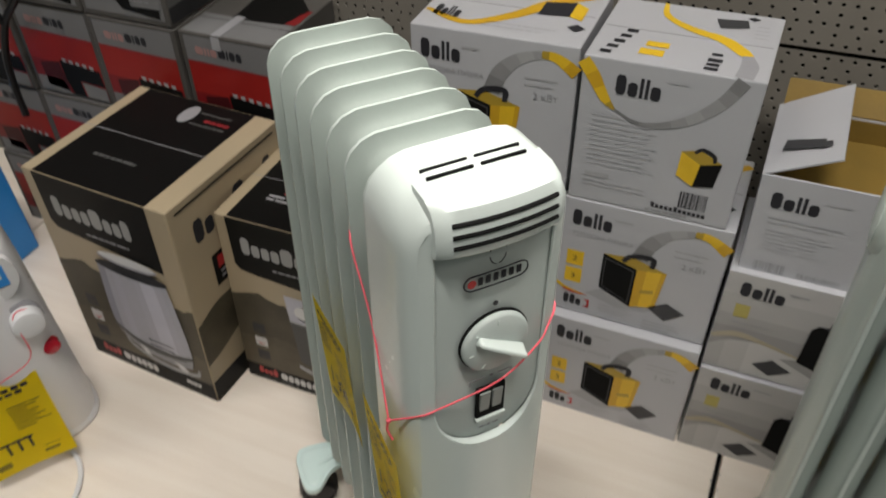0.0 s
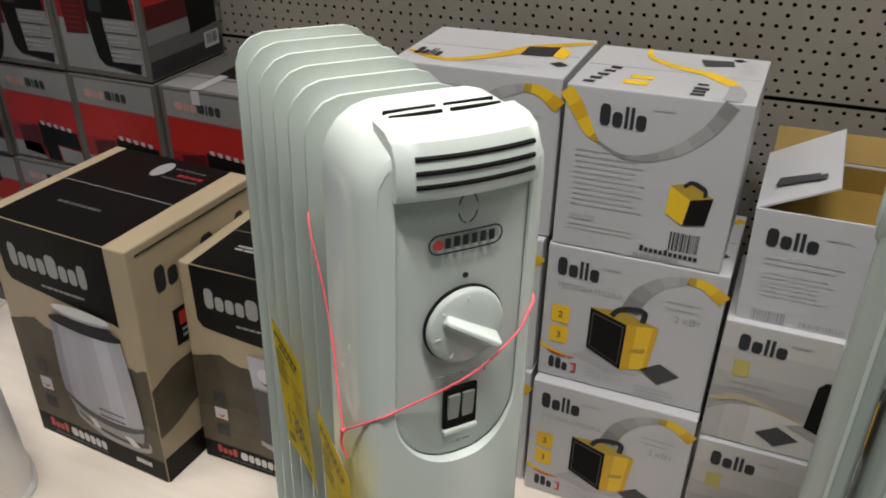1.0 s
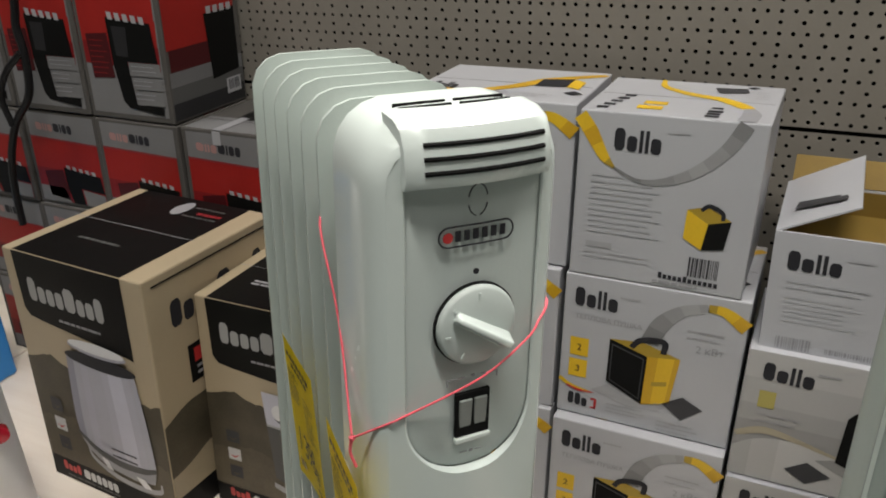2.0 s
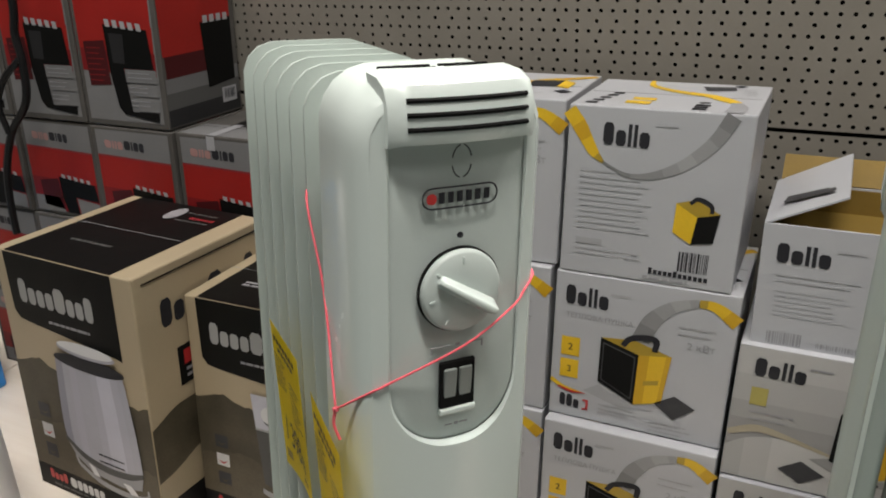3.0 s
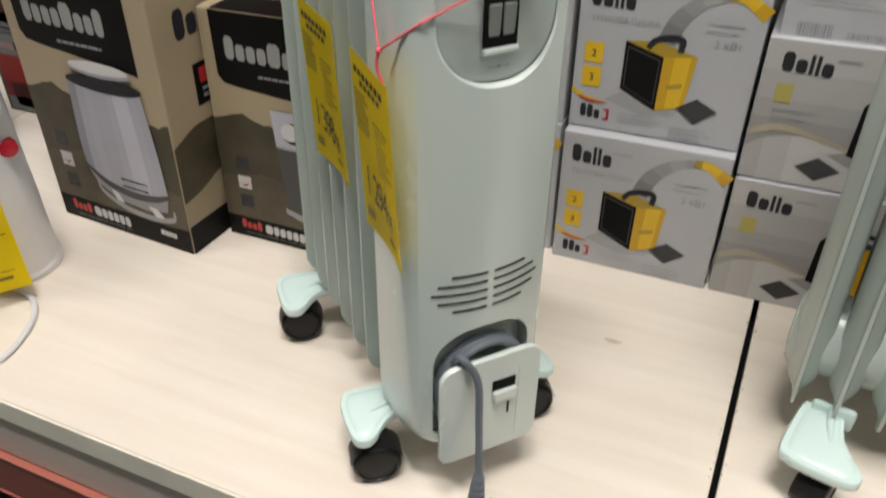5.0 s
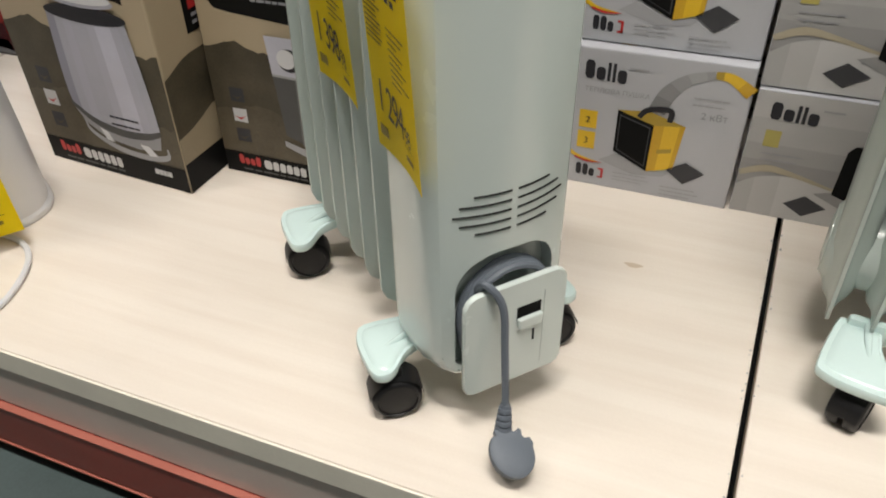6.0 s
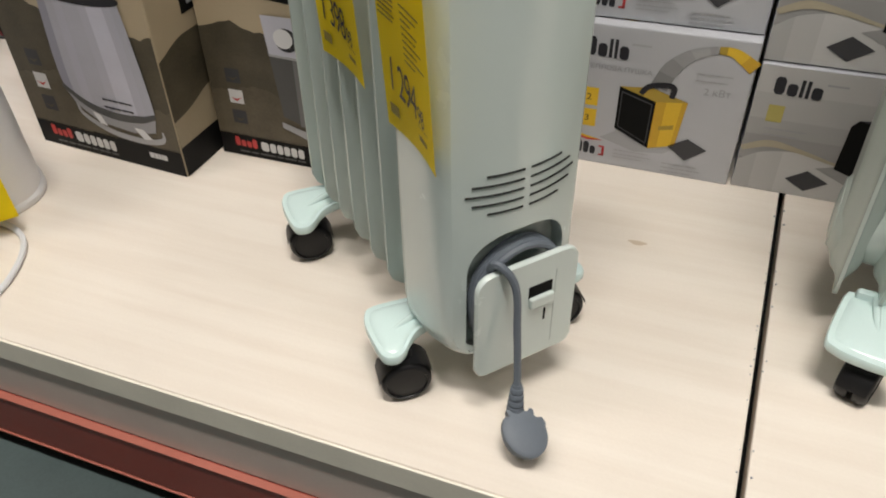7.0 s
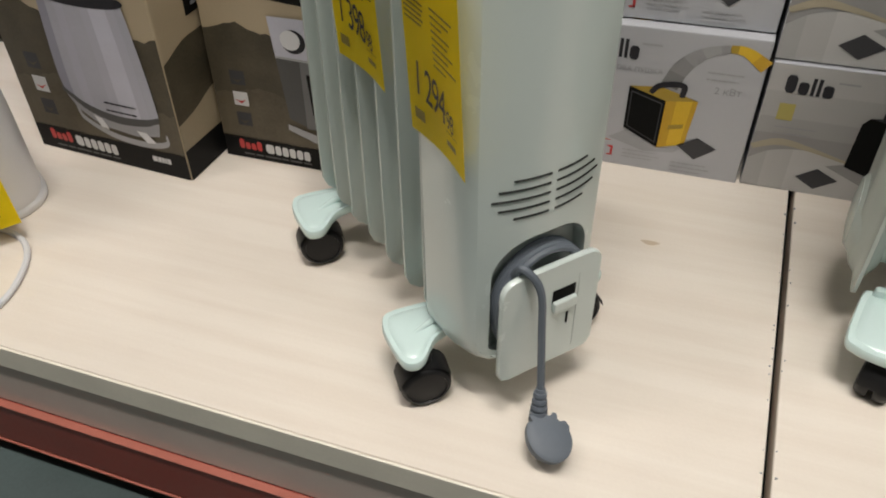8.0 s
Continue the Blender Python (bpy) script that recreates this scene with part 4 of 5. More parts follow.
        f.ink("picture_ring", ribbon([(0.37, 0.775), (0.40, 0.825), (0.56, 0.872), (0.76, 0.882), (0.90, 0.862), (0.915, 0.825)], [0.006, 0.010, 0.012, 0.012, 0.011, 0.006]), "paleink", 5)
        f.ink("picture_foot", [[(0.47, 0.80), (0.52, 0.81), (0.55, 0.85), (0.50, 0.845)]], "whitepl", 8)
        f.ink("picture_foot", [[(0.73, 0.83), (0.79, 0.83), (0.84, 0.865), (0.78, 0.872)]], "whitepl", 8)
        f.ink("picture_mark", lines(0.57, 0.78, (0.735, 0.765), 0.007, 3), "ink", 8)
    else:
        f.ink("picture_head", [[(0.40, 0.365), (0.95, 0.365), (0.97, 0.53), (0.42, 0.515)]], "lilac3", 6, "white printed control head")
        f.ink("picture_knob_shade", [ellipse(0.535, 0.452, 0.068, 0.046)], "ink", 7)
        f.ink("picture_knob", [ellipse(0.518, 0.447, 0.056, 0.038)], "whitepl", 8)
        f.ink("picture_knob", [ellipse(0.80, 0.447, 0.050, 0.036)], "whitepl", 8)
        f.ink("picture_seam", [[(0.42, 0.515), (0.97, 0.53), (0.97, 0.538), (0.42, 0.523)]], "paleink", 7)
        for k, tone in enumerate(("dkgrey2", "slate2", "dkgrey2", "dkgrey")):
            a, b = 0.42 + 0.135 * k, 0.42 + 0.135 * (k + 1)
            f.ink("picture_body", [[(a, 0.52), (b, 0.525), (b, 0.80 + 0.01 * k), (a + (0.035 if k == 0 else 0), 0.775 if k == 0 else 0.80 + 0.008 * k)]], tone, 6, "dark grey printed heater" if k == 1 else "")
        f.ink("picture_grille", [[(0.585, 0.575), (0.935, 0.585), (0.935, 0.755), (0.60, 0.74)]], "dkcard", 7)
        f.ink("picture_foot", [[(0.44, 0.80), (0.62, 0.835), (0.95, 0.84), (0.95, 0.875), (0.60, 0.868), (0.44, 0.825)]], "paleink", 7)
    f = Face(c, "top", w, d, h)
    f.ink("black_field", [rect(0.085, 0.01, 0.865 if tall else 0.93, 0.997)], "dkcard", 1, "black printed field")
    f.ink("flap_joint", [rect(0.0, 0.495, 0.88, 0.50)], "greyink", 3)
    if tall:
        f.ink("fine_print", lines(0.28, 0.60, (0.71,), 0.022, 4), "dkgrey2", 2)
        f.ink("seal", [ellipse(0.50, 0.16, 0.050, 0.095, 24)], "greyink", 3, "pale printed heater seen from above")
        f.ink("red_mark", lines(0.63, 0.84, (0.17,), 0.030, 5), "deepred", 2)
        f.ink("white_mark", lines(0.56, 0.84, (0.11, 0.23), 0.014, 6), "dkgrey2", 2)
    else:
        f.ink("red_mark", lines(0.30, 0.60, (0.56,), 0.080, 5), "redink", 2)
        f.ink("white_mark", lines(0.22, 0.80, (0.67, 0.71), 0.022, 5), "greyink", 2)
    # the tongue of the lid stands off the side a little
    part("lid_edge", box_bm(w - 0.0005, w + 0.0012, d * 0.06, d * 0.94, h - 0.013, h - 0.0115), M["dkcard"], c, "dark slit under the lid")
    f = Face(c, "right", w, d, h)
    f.mark("brand_mark", (0.16, 0.115, 0.90, 0.215), "HOOOWOOH", "ink", 1, "plain dark brand block", -0.02)
    ridge = [(s, 0.56 + 0.04 * noise.noise((s * 4, 9, 0)) - 0.05 * math.sin(s * 4)) for s in np.linspace(0.004, 0.996, 24)]
    f.ink("printed_hill", [[a, b, (b[0], 0.89), (a[0], 0.89)] for a, b in zip(ridge, ridge[1:])], "khaki", 1, "khaki printed hills")
    ridge = [(s, 0.78 - 0.12 * s + 0.03 * noise.noise((s * 5, 3, 0))) for s in np.linspace(0.004, 0.996, 24)]
    f.ink("printed_field", [[a, b, (b[0], 0.885), (a[0], 0.885)] for a, b in zip(ridge, ridge[1:])], "beige2", 2)
    f.ink("black_band", [rect(0.003, 0.88, 0.997, 0.997)], "dkcard", 3, "black printed band")
    f.ink("logo_square", [rect(0.24, 0.31, 0.62, 0.46)], "dkcard", 2, "black logo square")
    f.ink("logo_square_red", [rect(0.28, 0.33, 0.56, 0.385)], "redink", 3)
    f.ink("logo_square_line", lines(0.29, 0.60, (0.40, 0.425), 0.012, 2), "greyink", 3)
    for s in (0.42, 0.66):
        f.ink("care_symbol", [ellipse(s, 0.93, 0.05, 0.022)], "dkgrey2", 4)
    return c


M["silverbar"] = material("grey_brand_ink", (0.34, 0.34, 0.34), 0.4)
M["khaki2"] = material("pale_khaki_print", (0.108, 0.09, 0.062), 0.42, spec=0.25, vary=0.4, scale=16)
M["slate2"] = material("mid_slate_ink", (0.14, 0.14, 0.145), 0.42)
M["deepred"] = material("dark_red_ink", (0.22, 0.02, 0.025), 0.42)
M["lilac3"] = material("lilac_light_ink", (0.52, 0.52, 0.60), 0.42)
M["lilac4"] = material("lilac_dark_ink", (0.27, 0.27, 0.33), 0.42)
M["beige2"] = material("tan_print", (0.30, 0.25, 0.17), 0.42, vary=0.15)
M["lilac2"] = material("lilac_shadow_ink", (0.40, 0.40, 0.46), 0.42)
rack(house_box("tall beige and black heater box with printed lilac-white heater", 0.258, 0.235, 0.383, pose(-0.9885, 0.6045, 0, 0, 0, -3.2) , True), 0.062)
rack(house_box("smaller beige and black heater box with printed dark heater", 0.235, 0.185, 0.337, pose(-0.7185, 0.658, 0, 0, 0, 0.5), False), 0.062)


# red cartons along the back
def red_carton(w, h, m, taped=False):
    c = thing("convector_carton", "red, white and grey convector carton in a stack", "box", m, group="red convector cartons")
    part("carton_body", box_bm(0, w, 0, 0.165, 0, h, bevel=0.002), M["cardgrey"], c)
    f = Face(c, "front", w, 0.165, h)
    f.ink("white_field", [rect(0.055, 0.030, 0.955, 0.30)], "palecard", 1, "pale grey printed band")
    f.blend("red_field", [[(0.055, a), (0.955, a + 0.025), (0.955, b + 0.025), (0.055, b)] for a, b in ((0.27, 0.29), (0.29, 0.52), (0.52, 0.60), (0.60, 0.72), (0.72, 0.94))], ["deepred", "redcard", "redcard", "redcard2", "redcard2"], 2, "red printed field")
    f.mark("brand_mark", (0.16, 0.125, 0.40, 0.20), "WIIH", "rosyink", 2, "plain rosy brand block", 0.05)
    f.mark("brand_mark", (0.405, 0.118, 0.66, 0.205), "WIHH", "ink", 2, "plain dark brand block", 0.05)
    f.ink("picture_shade", [[(0.16, 0.64), (0.42, 0.60), (0.46, 0.93), (0.18, 0.90)]], "darkred", 3)
    f.ink("picture_body", [[(0.44, 0.575), (0.93, 0.625), (0.955, 0.80), (0.64, 0.78), (0.66, 0.955), (0.50, 0.955), (0.45, 0.80)]], "dkcard", 4, "black printed convector")
    f.ink("picture_rack", [[(0.48 + 0.085 * k, 0.545 + 0.008 * k), (0.53 + 0.085 * k, 0.55 + 0.008 * k), (0.535 + 0.085 * k, 0.59 + 0.008 * k), (0.49 + 0.085 * k, 0.585 + 0.008 * k)] for k in range(5)], "paleink", 5)
    f.ink("white_panel", [[(0.66, 0.79), (0.955, 0.82), (0.955, 0.965), (0.68, 0.955)]], "palecard", 5)
    f.ink("white_panel", [[(0.058, 0.80), (0.40, 0.80), (0.46, 0.965), (0.058, 0.965)]], "palecard", 3)
    f = Face(c, "top", w, 0.165, h)
    f.ink("white_field", [rect(0.03, 0.62, 0.97, 0.98)], "palecard", 1, "pale printed flap")
    f.ink("picture_body", [[(0.30, 0.20), (0.72, 0.08), (0.93, 0.30), (0.86, 0.62), (0.34, 0.66)]], "dkcard", 2, "black printed convector")
    f.ink("red_field", [rect(0.70, 0.30, 0.97, 0.60)], "redcard2", 1)
    f.ink("flap_joint", [rect(0.02, 0.70, 0.98, 0.71)], "slate", 3)
    if taped:
        f.ink("tape", [rect(0.36, 0.60, 0.46, 0.998)], "greyink", 4, "strip of clear packing tape")
        f = Face(c, "front", w, 0.165, h)
        f.ink("tape", [rect(0.36, 0.002, 0.45, 0.13)], "paleink", 4)
    return c


def tall_carton(h, m):
    w = 0.163
    c = thing("convector_carton", "red and grey carton with a black printed convector", "box", m, group="red convector cartons")
    part("carton_body", box_bm(0, w, 0, 0.165, 0, h, bevel=0.002), M["cardgrey"], c)
    f = Face(c, "front", w, 0.165, h)
    f.ink("white_field", [rect(0.05, 0.02, 0.95, 0.965)], "palecard", 1, "pale printed ground")
    f.blend("red_field", [[(0.05, a), (0.94, a + 0.02), (0.93, b + 0.02), (0.05, b)] for a, b in ((0.085, 0.11), (0.11, 0.42), (0.42, 0.56), (0.56, 0.685))], ["deepred", "redcard", "redcard", "redcard2"], 2, "red printed field")
    f.ink("picture_shade", [[(0.10, 0.525), (0.36, 0.515), (0.38, 0.76), (0.12, 0.77)]], "darkred", 3)
    f.ink("fine_print", lines(0.13, 0.34, (0.555, 0.585, 0.615, 0.645, 0.675, 0.705, 0.735), 0.006, 5), "redcard2", 4)
    f.ink("picture_body", [[(0.375, 0.43), (0.88, 0.455), (0.91, 0.665), (0.56, 0.665), (0.60, 0.905), (0.91, 0.905), (0.905, 0.955), (0.50, 0.925), (0.44, 0.885), (0.385, 0.68)]], "dkcard", 4, "black printed convector")
    f.ink("picture_sheen", [[(0.43, 0.475), (0.60, 0.48), (0.58, 0.64), (0.44, 0.635)]], "slate", 5)
    f.ink("picture_rack", [[(0.40 + 0.09 * k, 0.400 + 0.005 * k), (0.455 + 0.09 * k, 0.403 + 0.005 * k), (0.465 + 0.09 * k, 0.443 + 0.005 * k), (0.41 + 0.09 * k, 0.440 + 0.005 * k)] for k in range(5)], "paleink", 5)
    for r in ((0.57, 0.668, 0.93, 0.740), (0.62, 0.748, 0.93, 0.815), (0.68, 0.822, 0.93, 0.900)):
        f.ink("text_panel", [rect(*r)], "palecard", 5, "pale text panel")
    f.ink("fine_print", lines(0.60, 0.88, (0.685, 0.71, 0.765, 0.79, 0.84, 0.865), 0.005, 7), "greyink", 6)
    f = Face(c, "right", w, 0.165, h)
    f.ink("red_field", [rect(0.02, 0.08, 0.93, 0.60)], "redcard", 1, "red printed field")
    f.ink("picture_shade", [rect(0.04, 0.60, 0.55, 0.72)], "darkred", 1)
    f.ink("picture_body", [[(0.52, 0.45), (0.93, 0.44), (0.93, 0.80), (0.56, 0.82)]], "dkcard", 2)
    f.ink("picture_rack", [rect(0.56 + 0.09 * k, 0.415, 0.62 + 0.09 * k, 0.455) for k in range(4)], "paleink", 3)
    f.blend("grey_field", [rect(0.02, a, 0.98, b) for a, b in ((0.72, 0.80), (0.80, 0.89), (0.89, 0.985))], ["slate2", "dkgrey2", "slate"], 1)
    f.ink("barcode_label", [rect(0.73, 0.84, 0.93, 0.93)], "paleink", 3, "white barcode label")
    f.ink("barcode", barcode(0.76, 0.85, 0.91, 0.91, 9), "ink", 4)
    return c


M["cardgrey"] = material("grey_carton_edge", (0.085, 0.08, 0.075), 0.5, vary=0.2, spec=0.25)
M["redcard2"] = material("crimson_printed_card", (0.20, 0.012, 0.014), 0.42, vary=0.25, spec=0.3)
M["darkred"] = material("maroon_print", (0.06, 0.008, 0.01), 0.42, spec=0.25)
M["rosyink"] = material("rosy_grey_ink", (0.36, 0.20, 0.19), 0.45)
M["slate"] = material("dark_grey_carton", (0.022, 0.022, 0.024), 0.5, vary=0.2, spec=0.25)
M["palecard"] = material("grey_white_carton_print", (0.18, 0.18, 0.185), 0.45, vary=0.12, spec=0.3)
for i in range(4):
    for j in range(3):
        rack(red_carton(0.163, 0.1615, pose(-1.374 + 0.007 * j + 0.1665 * i, 0.8405 + 0.004 * ((i + j) % 2), 0.163 * j), i == 3 and j == 2), 0.04)
for i in range(3):
    rack(tall_carton(0.262, pose(-1.356 + 0.1665 * i, 0.842, 0.4895)), 0.04)

# ---- price tags, string, plug ----
R1 = pose(-0.2145, 0.3912, 0) @ pose(0, 0, 0, 0, 0, 51) @ pose(0, 0, 0, 0, 2.9, 0)


def price_tag(label, m, w, h, price, cents):
    """A yellow paper card hanging in its own x, z plane, seen from -y."""
    t = thing("price_tag", label, "price tag", m, group="yellow price tags")
    bm = bmesh.new()
    nx, nz = 8, 10
    vs = [[bm.verts.new((w * i / nx, 0.004 * math.sin(3 * i / nx) * (1 - k / nz), h * k / nz)) for i in range(nx + 1)] for k in range(nz + 1)]
    for a, b in zip(vs, vs[1:]):
        for i in range(nx):
            bm.faces.new((a[i], a[i + 1], b[i + 1], b[i]))
    bmesh.ops.solidify(bm, geom=bm.faces, thickness=0.0006)
    part("card", bm, M["tag"], t, smooth=True)

    def bend(x, z):
        return 0.004 * math.sin(3 * x / w) * (1 - z / h) - 0.0011

    def bars(name, rows, mat):
        bm = bmesh.new()
        for x0, x1, z0, z1 in rows:
            n = 4
            a = [bm.verts.new((x0 + (x1 - x0) * i / n, bend(x0 + (x1 - x0) * i / n, z0), z0)) for i in range(n + 1)]
            b = [bm.verts.new((x0 + (x1 - x0) * i / n, bend(x0 + (x1 - x0) * i / n, z1), z1)) for i in range(n + 1)]
            for i in range(n):
                bm.faces.new((a[i], a[i + 1], b[i + 1], b[i]))
        ob = part(name, bm, M[mat], t)
        if name in ("heading_line", "fine_print", "cents_line", "scrawl"):
            ob["kind"] = "stuff"

    rr = random.Random(3)
    bars("heading_line", [(w * (0.12 + 0.11 * k), w * (0.12 + 0.11 * k) + w * 0.08, h * 0.90, h * 0.935) for k in range(7)] + [(w * (0.25 + 0.11 * k), w * (0.25 + 0.11 * k) + w * 0.08, h * 0.85, h * 0.88) for k in range(5)], "ink")
    bars("fine_print", [(w * 0.06, w * (0.32 + rr.uniform(0, 0.12)), h * z, h * z + 0.0016) for z in np.linspace(0.60, 0.80, 9)] + [(w * 0.52, w * (0.68 + rr.uniform(0, 0.25)), h * z, h * z + 0.0016) for z in np.linspace(0.46, 0.72, 9)], "darktag")
    bars("stamp", [(w * 0.10, w * 0.26, h * 0.09, h * 0.15)], "darktag")
    if not price:
        bars("scrawl", [(w * (0.30 + 0.13 * k), w * (0.33 + 0.13 * k), h * 0.22, h * 0.36) for k in range(3)] + [(w * (0.24 + 0.13 * k), w * (0.36 + 0.13 * k), h * 0.335, h * 0.36) for k in range(3)], "ink")
    for name, text, x, z, size in (("price_figure", price, 0.12, 0.24, 0.024), ("price_cents", cents, 0.68, 0.20, 0.013)):
        if not text:
            continue
        cu = bpy.data.curves.new(name, "FONT")
        cu.body, cu.size, cu.shear, cu.space_character = text, size * 1.38, 0.15, 0.86
        tmp = new("tmp", cu)
        me = bpy.data.meshes.new_from_object(tmp.evaluated_get(bpy.context.evaluated_depsgraph_get()))
        bpy.data.objects.remove(tmp)
        for v in me.vertices:
            px, pz = w * x + v.co.x * 0.72, h * z + v.co.y * 1.25 - v.co.x * 0.1
            v.co = (px, bend(px, pz) - 0.0002, pz)
        me.materials.clear()
        me.materials.append(M["ink"])
        ob = new(name, me)
        ob.parent = t
    bars("cents_line", [(w * 0.66, w * 0.88, h * 0.175, h * 0.18), (w * 0.66, w * 0.84, h * 0.10, h * 0.13)], "darktag")
    return t


M["darktag"] = material("faded_print_on_yellow", (0.22, 0.17, 0.01), 0.6)


def tag_pose(tl, br_xy, z0):
    """A tag that runs from tl to br in plan, hanging down to z0."""
    d = Vector((br_xy[0] - tl[0], br_xy[1] - tl[1], 0))
    return Matrix.Translation((tl[0], tl[1], z0)) @ pose(0, 0, 0, 0, 0, math.degrees(math.atan2(d.y, d.x))), d.length


m, w = tag_pose((-0.3195, 0.3990), (-0.2545, 0.3385), 0.278)
price_tag("yellow paper price tag with handwritten digits hanging on string", m, 0.086, 0.158, "1 294", "98")
m, w = tag_pose((-0.427, 0.492), (-0.359, 0.4375), 0.278)
price_tag("yellow paper price tag tucked between the radiator fins", m, 0.086, 0.155, "1 398", "98")

st = thing("string", "thin pink string tied round the radiator", "string")
bm = bmesh.new()
knot = Vector((-0.279, 0.3725, 0.447))
loop = [R1 @ Vector(p) for p in ((-0.050, 0.150, 0.578), (-0.0672, 0.125, 0.572), (-0.0690, 0.085, 0.515))] + [knot + Vector((0, 0, 0.003))]
tube(bm, smooth_path(loop, 6), 0.0009, 6)
loop = [knot] + [R1 @ Vector(p) for p in ((-0.0600, 0.0147, 0.4655), (-0.050, 0.0088, 0.4725), (-0.0, -0.006, 0.499), (0.038, 0.0, 0.517), (0.0520, 0.0085, 0.5235), (0.0630, 0.0170, 0.5280), (0.0680, 0.0260, 0.5300), (0.0696, 0.0450, 0.5315), (0.0698, 0.080, 0.534), (0.060, 0.0890, 0.536))]
tube(bm, smooth_path(loop, 6), 0.0009, 6)
tube(bm, smooth_path([knot, knot + Vector((-0.002, -0.001, -0.012)), knot + Vector((0.002, -0.001, -0.024))], 5), 0.0012, 6)
bmesh.ops.create_icosphere(bm, subdivisions=1, radius=0.0028, matrix=Matrix.Translation(knot))
part("cord", bm, M["string"], st, smooth=True)

lead = thing("mains_plug", "dark grey mains plug hanging on its rubber lead", "plug")
top = R1 @ Vector((-0.030, -0.010, 0.172))
hang = [R1 @ Vector((-0.032, 0.0, 0.168)), top + Vector((0, 0, 0.008)), R1 @ Vector((-0.020, -0.021, 0.160)), R1 @ Vector((-0.0205, -0.028, 0.115)), R1 @ Vector((-0.024, -0.038, 0.060)), R1 @ Vector((-0.029, -0.0445, 0.036))]
bm = bmesh.new()
tube(bm, smooth_path(hang, 8), 0.0035, 8)
part("cable", bm, M["cable"], lead, smooth=True)
end, tip = hang[-1], R1 @ Vector((-0.0315, -0.058, 0.017))
bm = bmesh.new()
ax = (tip - end)
up_lead = (hang[-2] - hang[-1]).normalized()
for k in range(5):
    a = end + up_lead * (0.0225 - 0.0062 * k)
    cyl(bm, a, a - up_lead * 0.0036, 0.0058 + 0.0006 * k, 0.0062 + 0.0006 * k, n=16)
cyl(bm, end + up_lead * 0.026, end - up_lead * 0.008, 0.0044, 0.0062, n=14)
part("strain_relief", bm, M["cable"], lead, smooth=True)
side = (R1.to_3x3() @ Vector((1, 0, 0))).normalized()
hc = tip + Vector((0.002, -0.005, 0.005))
dn = (R1.to_3x3() @ Vector((0.0, 1.0, 0.42))).normalized()
nn = side.cross(dn).normalized()


def plug_ring(f, h, notch):
    """The plug's outline, longer than wide, with notches along one edge."""
    out = []
    for k in range(48):
        a = 2 * math.pi * k / 48
        r = f * (1 + (0.10 * math.copysign(1, math.sin(12 * a)) if notch and -1.6 < a - math.pi / 4 < 1.3 else 0))
        out.append(hc + side * (0.0185 * r * math.cos(a) + 0.002) + dn * (0.0215 * r * math.sin(a)) + nn * h)
    return out


part("plug_body", loft(bmesh.new(), [plug_ring(0.55, -0.0125, False), plug_ring(0.80, -0.0105, False), plug_ring(0.90, -0.006, False), plug_ring(0.92, 0.002, False), plug_ring(1.05, 0.0028, True), plug_ring(1.05, 0.0095, True), plug_ring(0.9, 0.0115, False)], True, True), M["cable"], lead, smooth=True)

# ---- second radiator beside the shelf joint ----
R2 = pose(0.375, 0.570, 0, 0, 0, 84)
rad2 = radiator("pale mint oil-filled radiator showing its end fin, on the shelf", R2, FINS, 0.284, 0.016)
for o in rad2.children_recursive:
    for v in o.data.vertices:
        v.co.y -= 0.020 * v.co.z

# ---- white heater at the other end ----
WH = pose(-0.930, 0.454, 0, 0, 0, 61)
wh = thing("convector_heater", "white rounded heater with knob and red neon lamp", "heater", WH)


def soft_ring(z, a, b, e=0.75):
    """A rounded-square outline, half depth a and half width b, at height z."""
    return [(b * math.copysign(abs(math.cos(q)) ** e, math.cos(q)), a * math.copysign(abs(math.sin(q)) ** e, math.sin(q)) + 0.045 * max(0.0, 1 - z / 0.2), z) for q in (2 * math.pi * k / 56 for k in range(56))]


loftings = ((0.014, 0.072, 0.066), (0.03, 0.074, 0.067), (0.12, 0.074, 0.066), (0.22, 0.074, 0.064), (0.32, 0.073, 0.062), (0.38, 0.070, 0.058), (0.415, 0.060, 0.050), (0.435, 0.044, 0.036), (0.442, 0.020, 0.016))
part("body", loft(bmesh.new(), [soft_ring(*r) for r in loftings], True, True), M["whitepl"], wh, smooth=True)
part("base", loft(bmesh.new(), [soft_ring(z, 0.074 * f, 0.071 * f) for z, f in ((0.0, 0.98), (0.003, 1.0), (0.010, 1.0), (0.0155, 0.95))], True, True), M["whitepl"], wh, "white moulded base", smooth=True)
part("dial_plate", loft(bmesh.new(), [[(0.030 + r * math.cos(q), y, 0.277 + r * math.sin(q)) for q in (2 * math.pi * k / 40 for k in range(40))] for r, y in ((0.026, -0.0620), (0.026, -0.0708), (0.0245, -0.0714))], False, True), M["greyink"], wh, "grey dial ring", smooth=True)
part("knob", loft(bmesh.new(), [[(0.034 + r * math.cos(q), y, 0.277 + r * math.sin(q)) for q in (2 * math.pi * k / 36 for k in range(36))] for r, y in ((0.0205, -0.071), (0.0205, -0.084), (0.0190, -0.0875), (0.014, -0.089))], False, True), M["whitepl"], wh, "white round knob", smooth=True)
part("neon_lamp", loft(bmesh.new(), [[(0.045 + r * math.cos(q), y, 0.211 + r * math.sin(q)) for q in (2 * math.pi * k / 24 for k in range(24))] for r, y in ((0.0115, -0.055), (0.0115, -0.0660), (0.0095, -0.0685), (0.004, -0.070))], False, True), M["lampred"], wh, "red neon lamp", smooth=True)
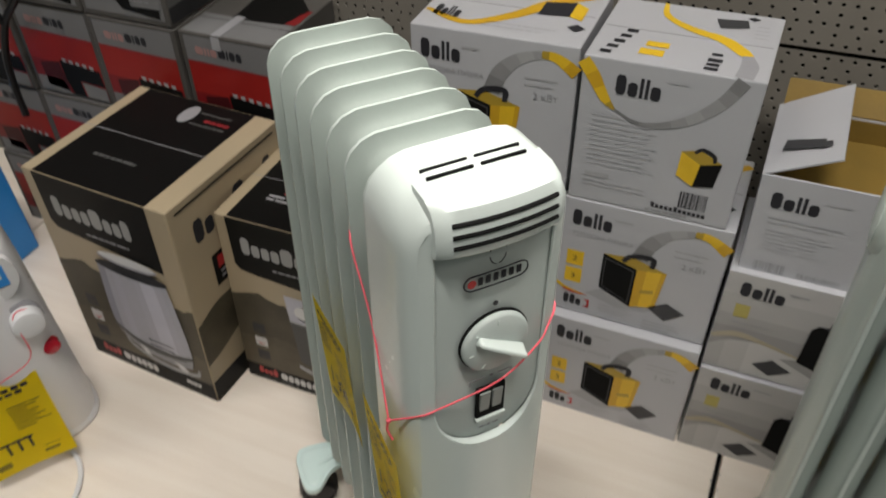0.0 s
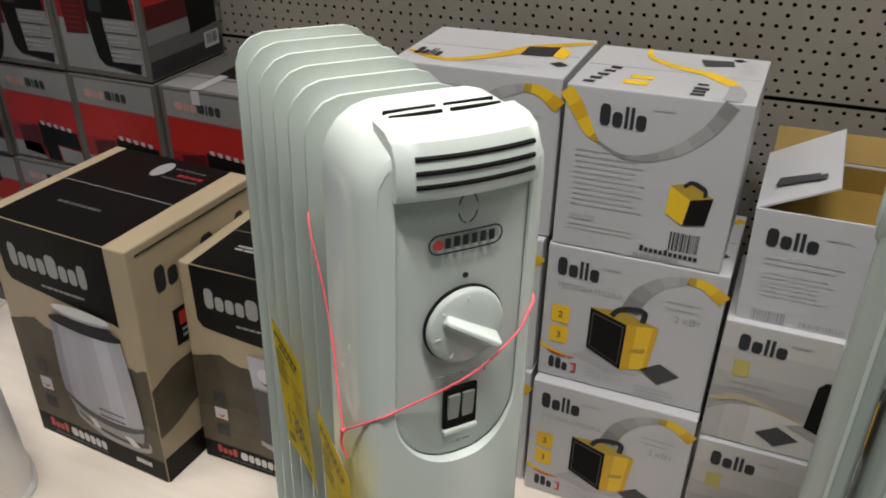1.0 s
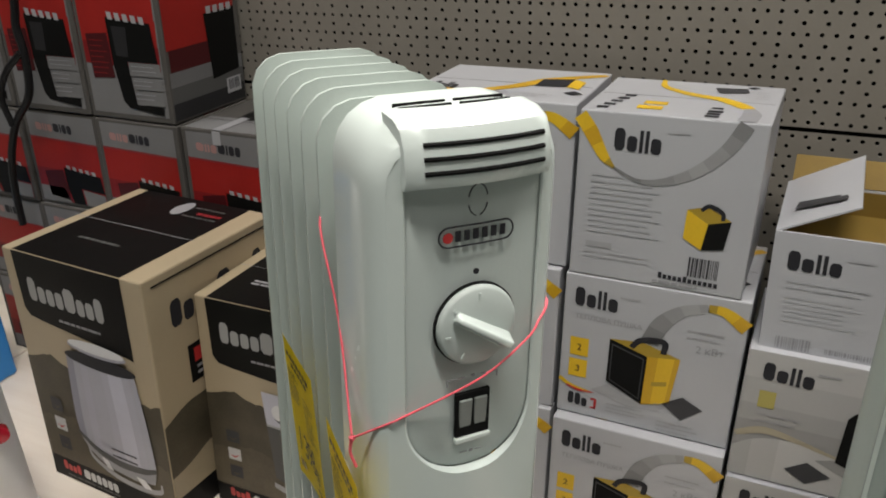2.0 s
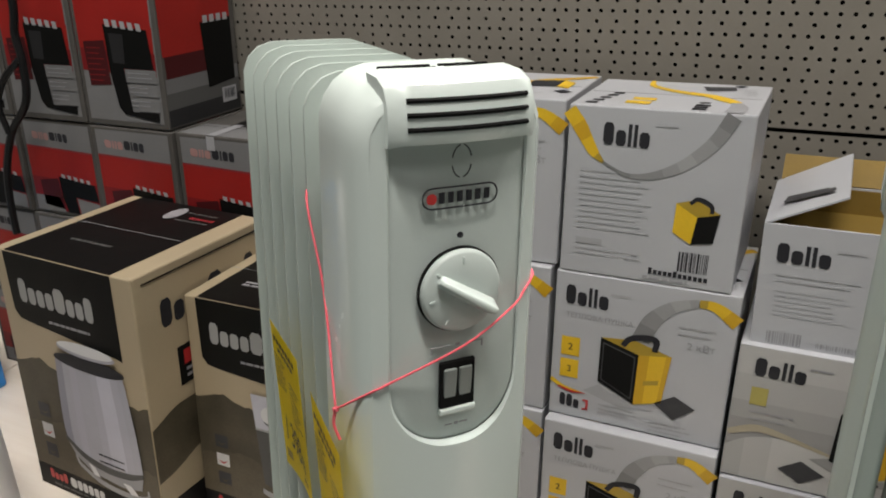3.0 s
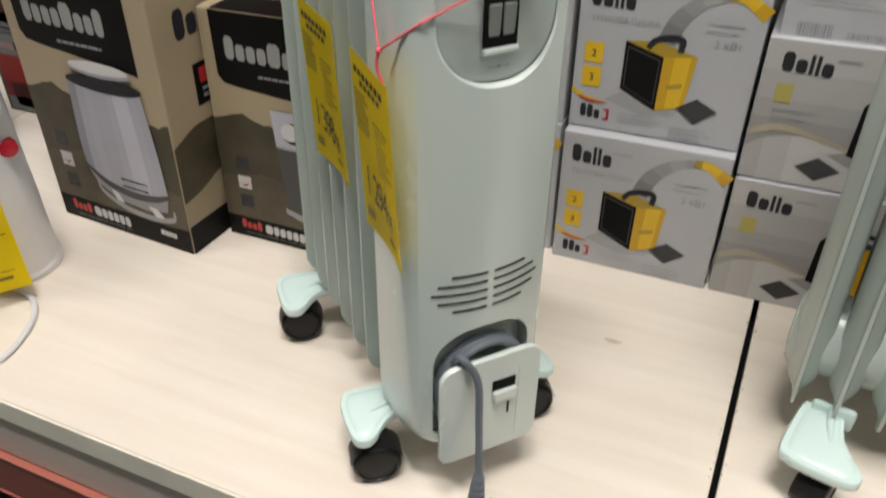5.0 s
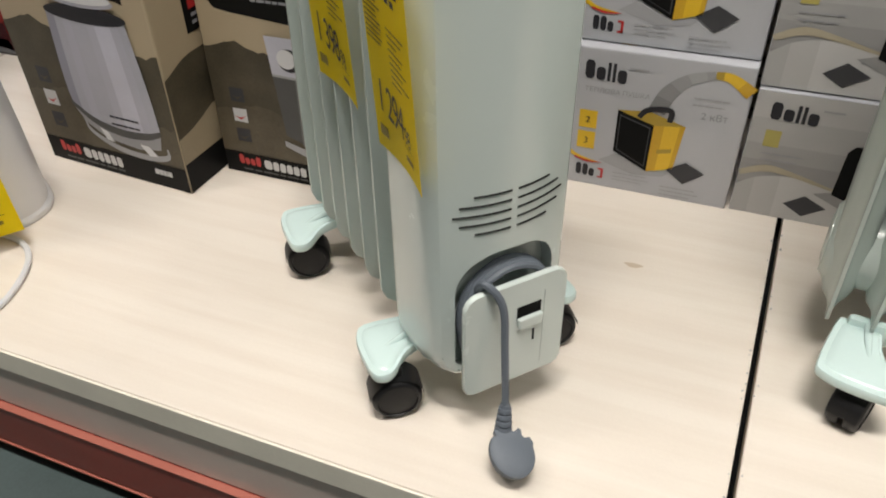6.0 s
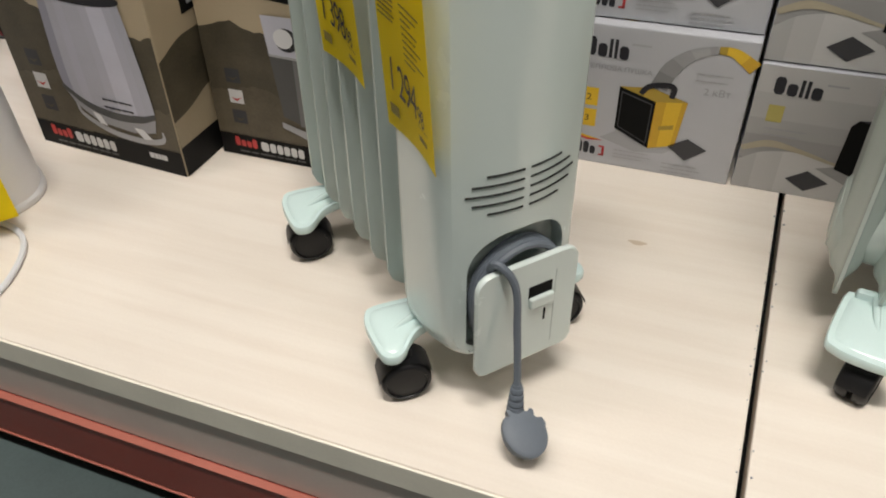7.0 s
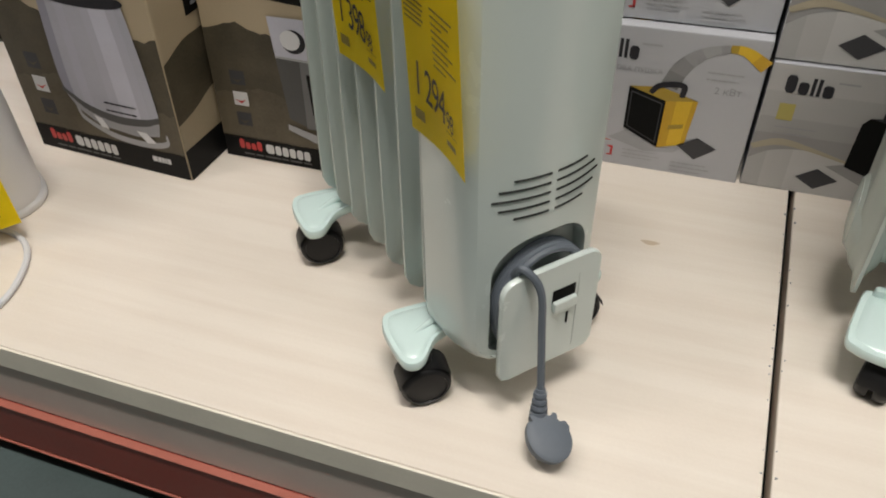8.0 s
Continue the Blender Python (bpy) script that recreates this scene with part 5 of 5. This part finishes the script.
part("badge_ring", loft(bmesh.new(), [[(0.022 + r * math.cos(q), y, 0.350 + r * 1.25 * math.sin(q)) for q in (2 * math.pi * k / 40 for k in range(40))] for r, y in ((0.029, -0.0600), (0.0285, -0.0708))], False, True), M["paper"], wh, "white oval badge")
part("sticker", box_bm(0.010, 0.038, -0.0720, -0.0708, 0.336, 0.366, bevel=0.0004), M["blue"], wh, "blue square sticker")
part("sticker_mark", box_bm(0.016, 0.032, -0.0724, -0.0720, 0.348, 0.354), M["paper"], wh)
T3 = Matrix.Translation((-0.918, 0.335, 0.030)) @ pose(0, 0, 0, -4, 0, 55)
t3 = price_tag("yellow paper price tag hanging before the white heater", T3, 0.112, 0.160, "", "")
st3 = thing("string", "thin pink string holding the price tag on the white heater", "string")
part("cord", tube(bmesh.new(), smooth_path([T3 @ Vector((0.06, 0.002, 0.157)), WH @ Vector((0.018, -0.094, 0.235)), WH @ Vector((0.020, -0.083, 0.290)), WH @ Vector((0.034, -0.0785, 0.2985)), WH @ Vector((0.052, -0.0785, 0.286))], 6), 0.0008, 6), M["string"], st3, smooth=True)
loop = thing("white_cord", "white mains cord looped on the shelf", "cord")
part("cord", tube(bmesh.new(), smooth_path([(-1.02, 0.40, 0.006), (-0.96, 0.425, 0.005), (-0.906, 0.431, 0.0042), (-0.866, 0.424, 0.0042), (-0.836, 0.401, 0.0042), (-0.815, 0.362, 0.0042), (-0.808, 0.325, 0.0042), (-0.825, 0.298, 0.0042), (-0.88, 0.288, 0.0042), (-1.0, 0.295, 0.0042)], 8), 0.0038, 8), M["whitepl"], loop, smooth=True)
bx = thing("blue_package", "blue package end beside the white heater", "package", pose(-1.345, 0.655, 0))
part("pack", box_bm(-0.06, 0.06, 0, 0.12, 0, 0.30, bevel=0.006), M["blue"], bx)
part("end_flap", box_bm(-0.057, 0.057, 0.003, 0.117, 0.3003, 0.3015, bevel=0.0005), M["blue"], bx)

# crumbs and a stain on the board
M["stain"] = material("brownish_stain", (0.62, 0.50, 0.38), 0.5)
st2 = thing("stain", "small brownish stain on the shelf board", "stain", pose(-0.146, 0.640, 0.0004))
bm = bmesh.new()
bm.faces.new([bm.verts.new((0.010 * math.cos(a) * (1 + 0.3 * math.sin(3 * a)), 0.004 * math.sin(a), 0)) for a in (2 * math.pi * k / 16 for k in range(16))])
part("mark", bm, M["stain"], st2)
cr = tagged(new("dust_crumbs"), "tiny grey crumbs along the shelf joint", "crumbs", kind="stuff")
bm = bmesh.new()
rr = random.Random(8)
for k in range(26):
    bmesh.ops.create_icosphere(bm, subdivisions=1, radius=rr.uniform(0.0006, 0.0014), matrix=Matrix.Translation((rr.choice((-1, 1)) * rr.uniform(0.004, 0.007), rr.uniform(0.3, 0.78), 0.0006)))
part("crumb", bm, M["greyink"], cr)

# dark cord hanging in front of the red cartons
hc2 = thing("hanging_cord", "black cord hanging down in front of the cartons", "cord")
bm = bmesh.new()
tube(bm, smooth_path([(-1.075, 1.013, 1.10), (-1.075, 0.90, 1.10), (-1.075, 0.81, 1.05), (-1.075, 0.80, 0.80), (-1.080, 0.80, 0.675), (-1.091, 0.80, 0.627), (-1.088, 0.80, 0.587), (-1.099, 0.80, 0.527), (-1.148, 0.80, 0.475), (-1.180, 0.80, 0.413), (-1.192, 0.80, 0.354), (-1.195, 0.80, 0.30)], 6), 0.006, 8)
part("cord", bm, M["black"], hc2, smooth=True)
bm = bmesh.new()
tube(bm, smooth_path([(-1.089, 0.795, 0.590), (-1.125, 0.79, 0.56), (-1.150, 0.79, 0.52), (-1.148, 0.795, 0.475)], 6), 0.005, 8)
part("loop", bm, M["black"], hc2, smooth=True)
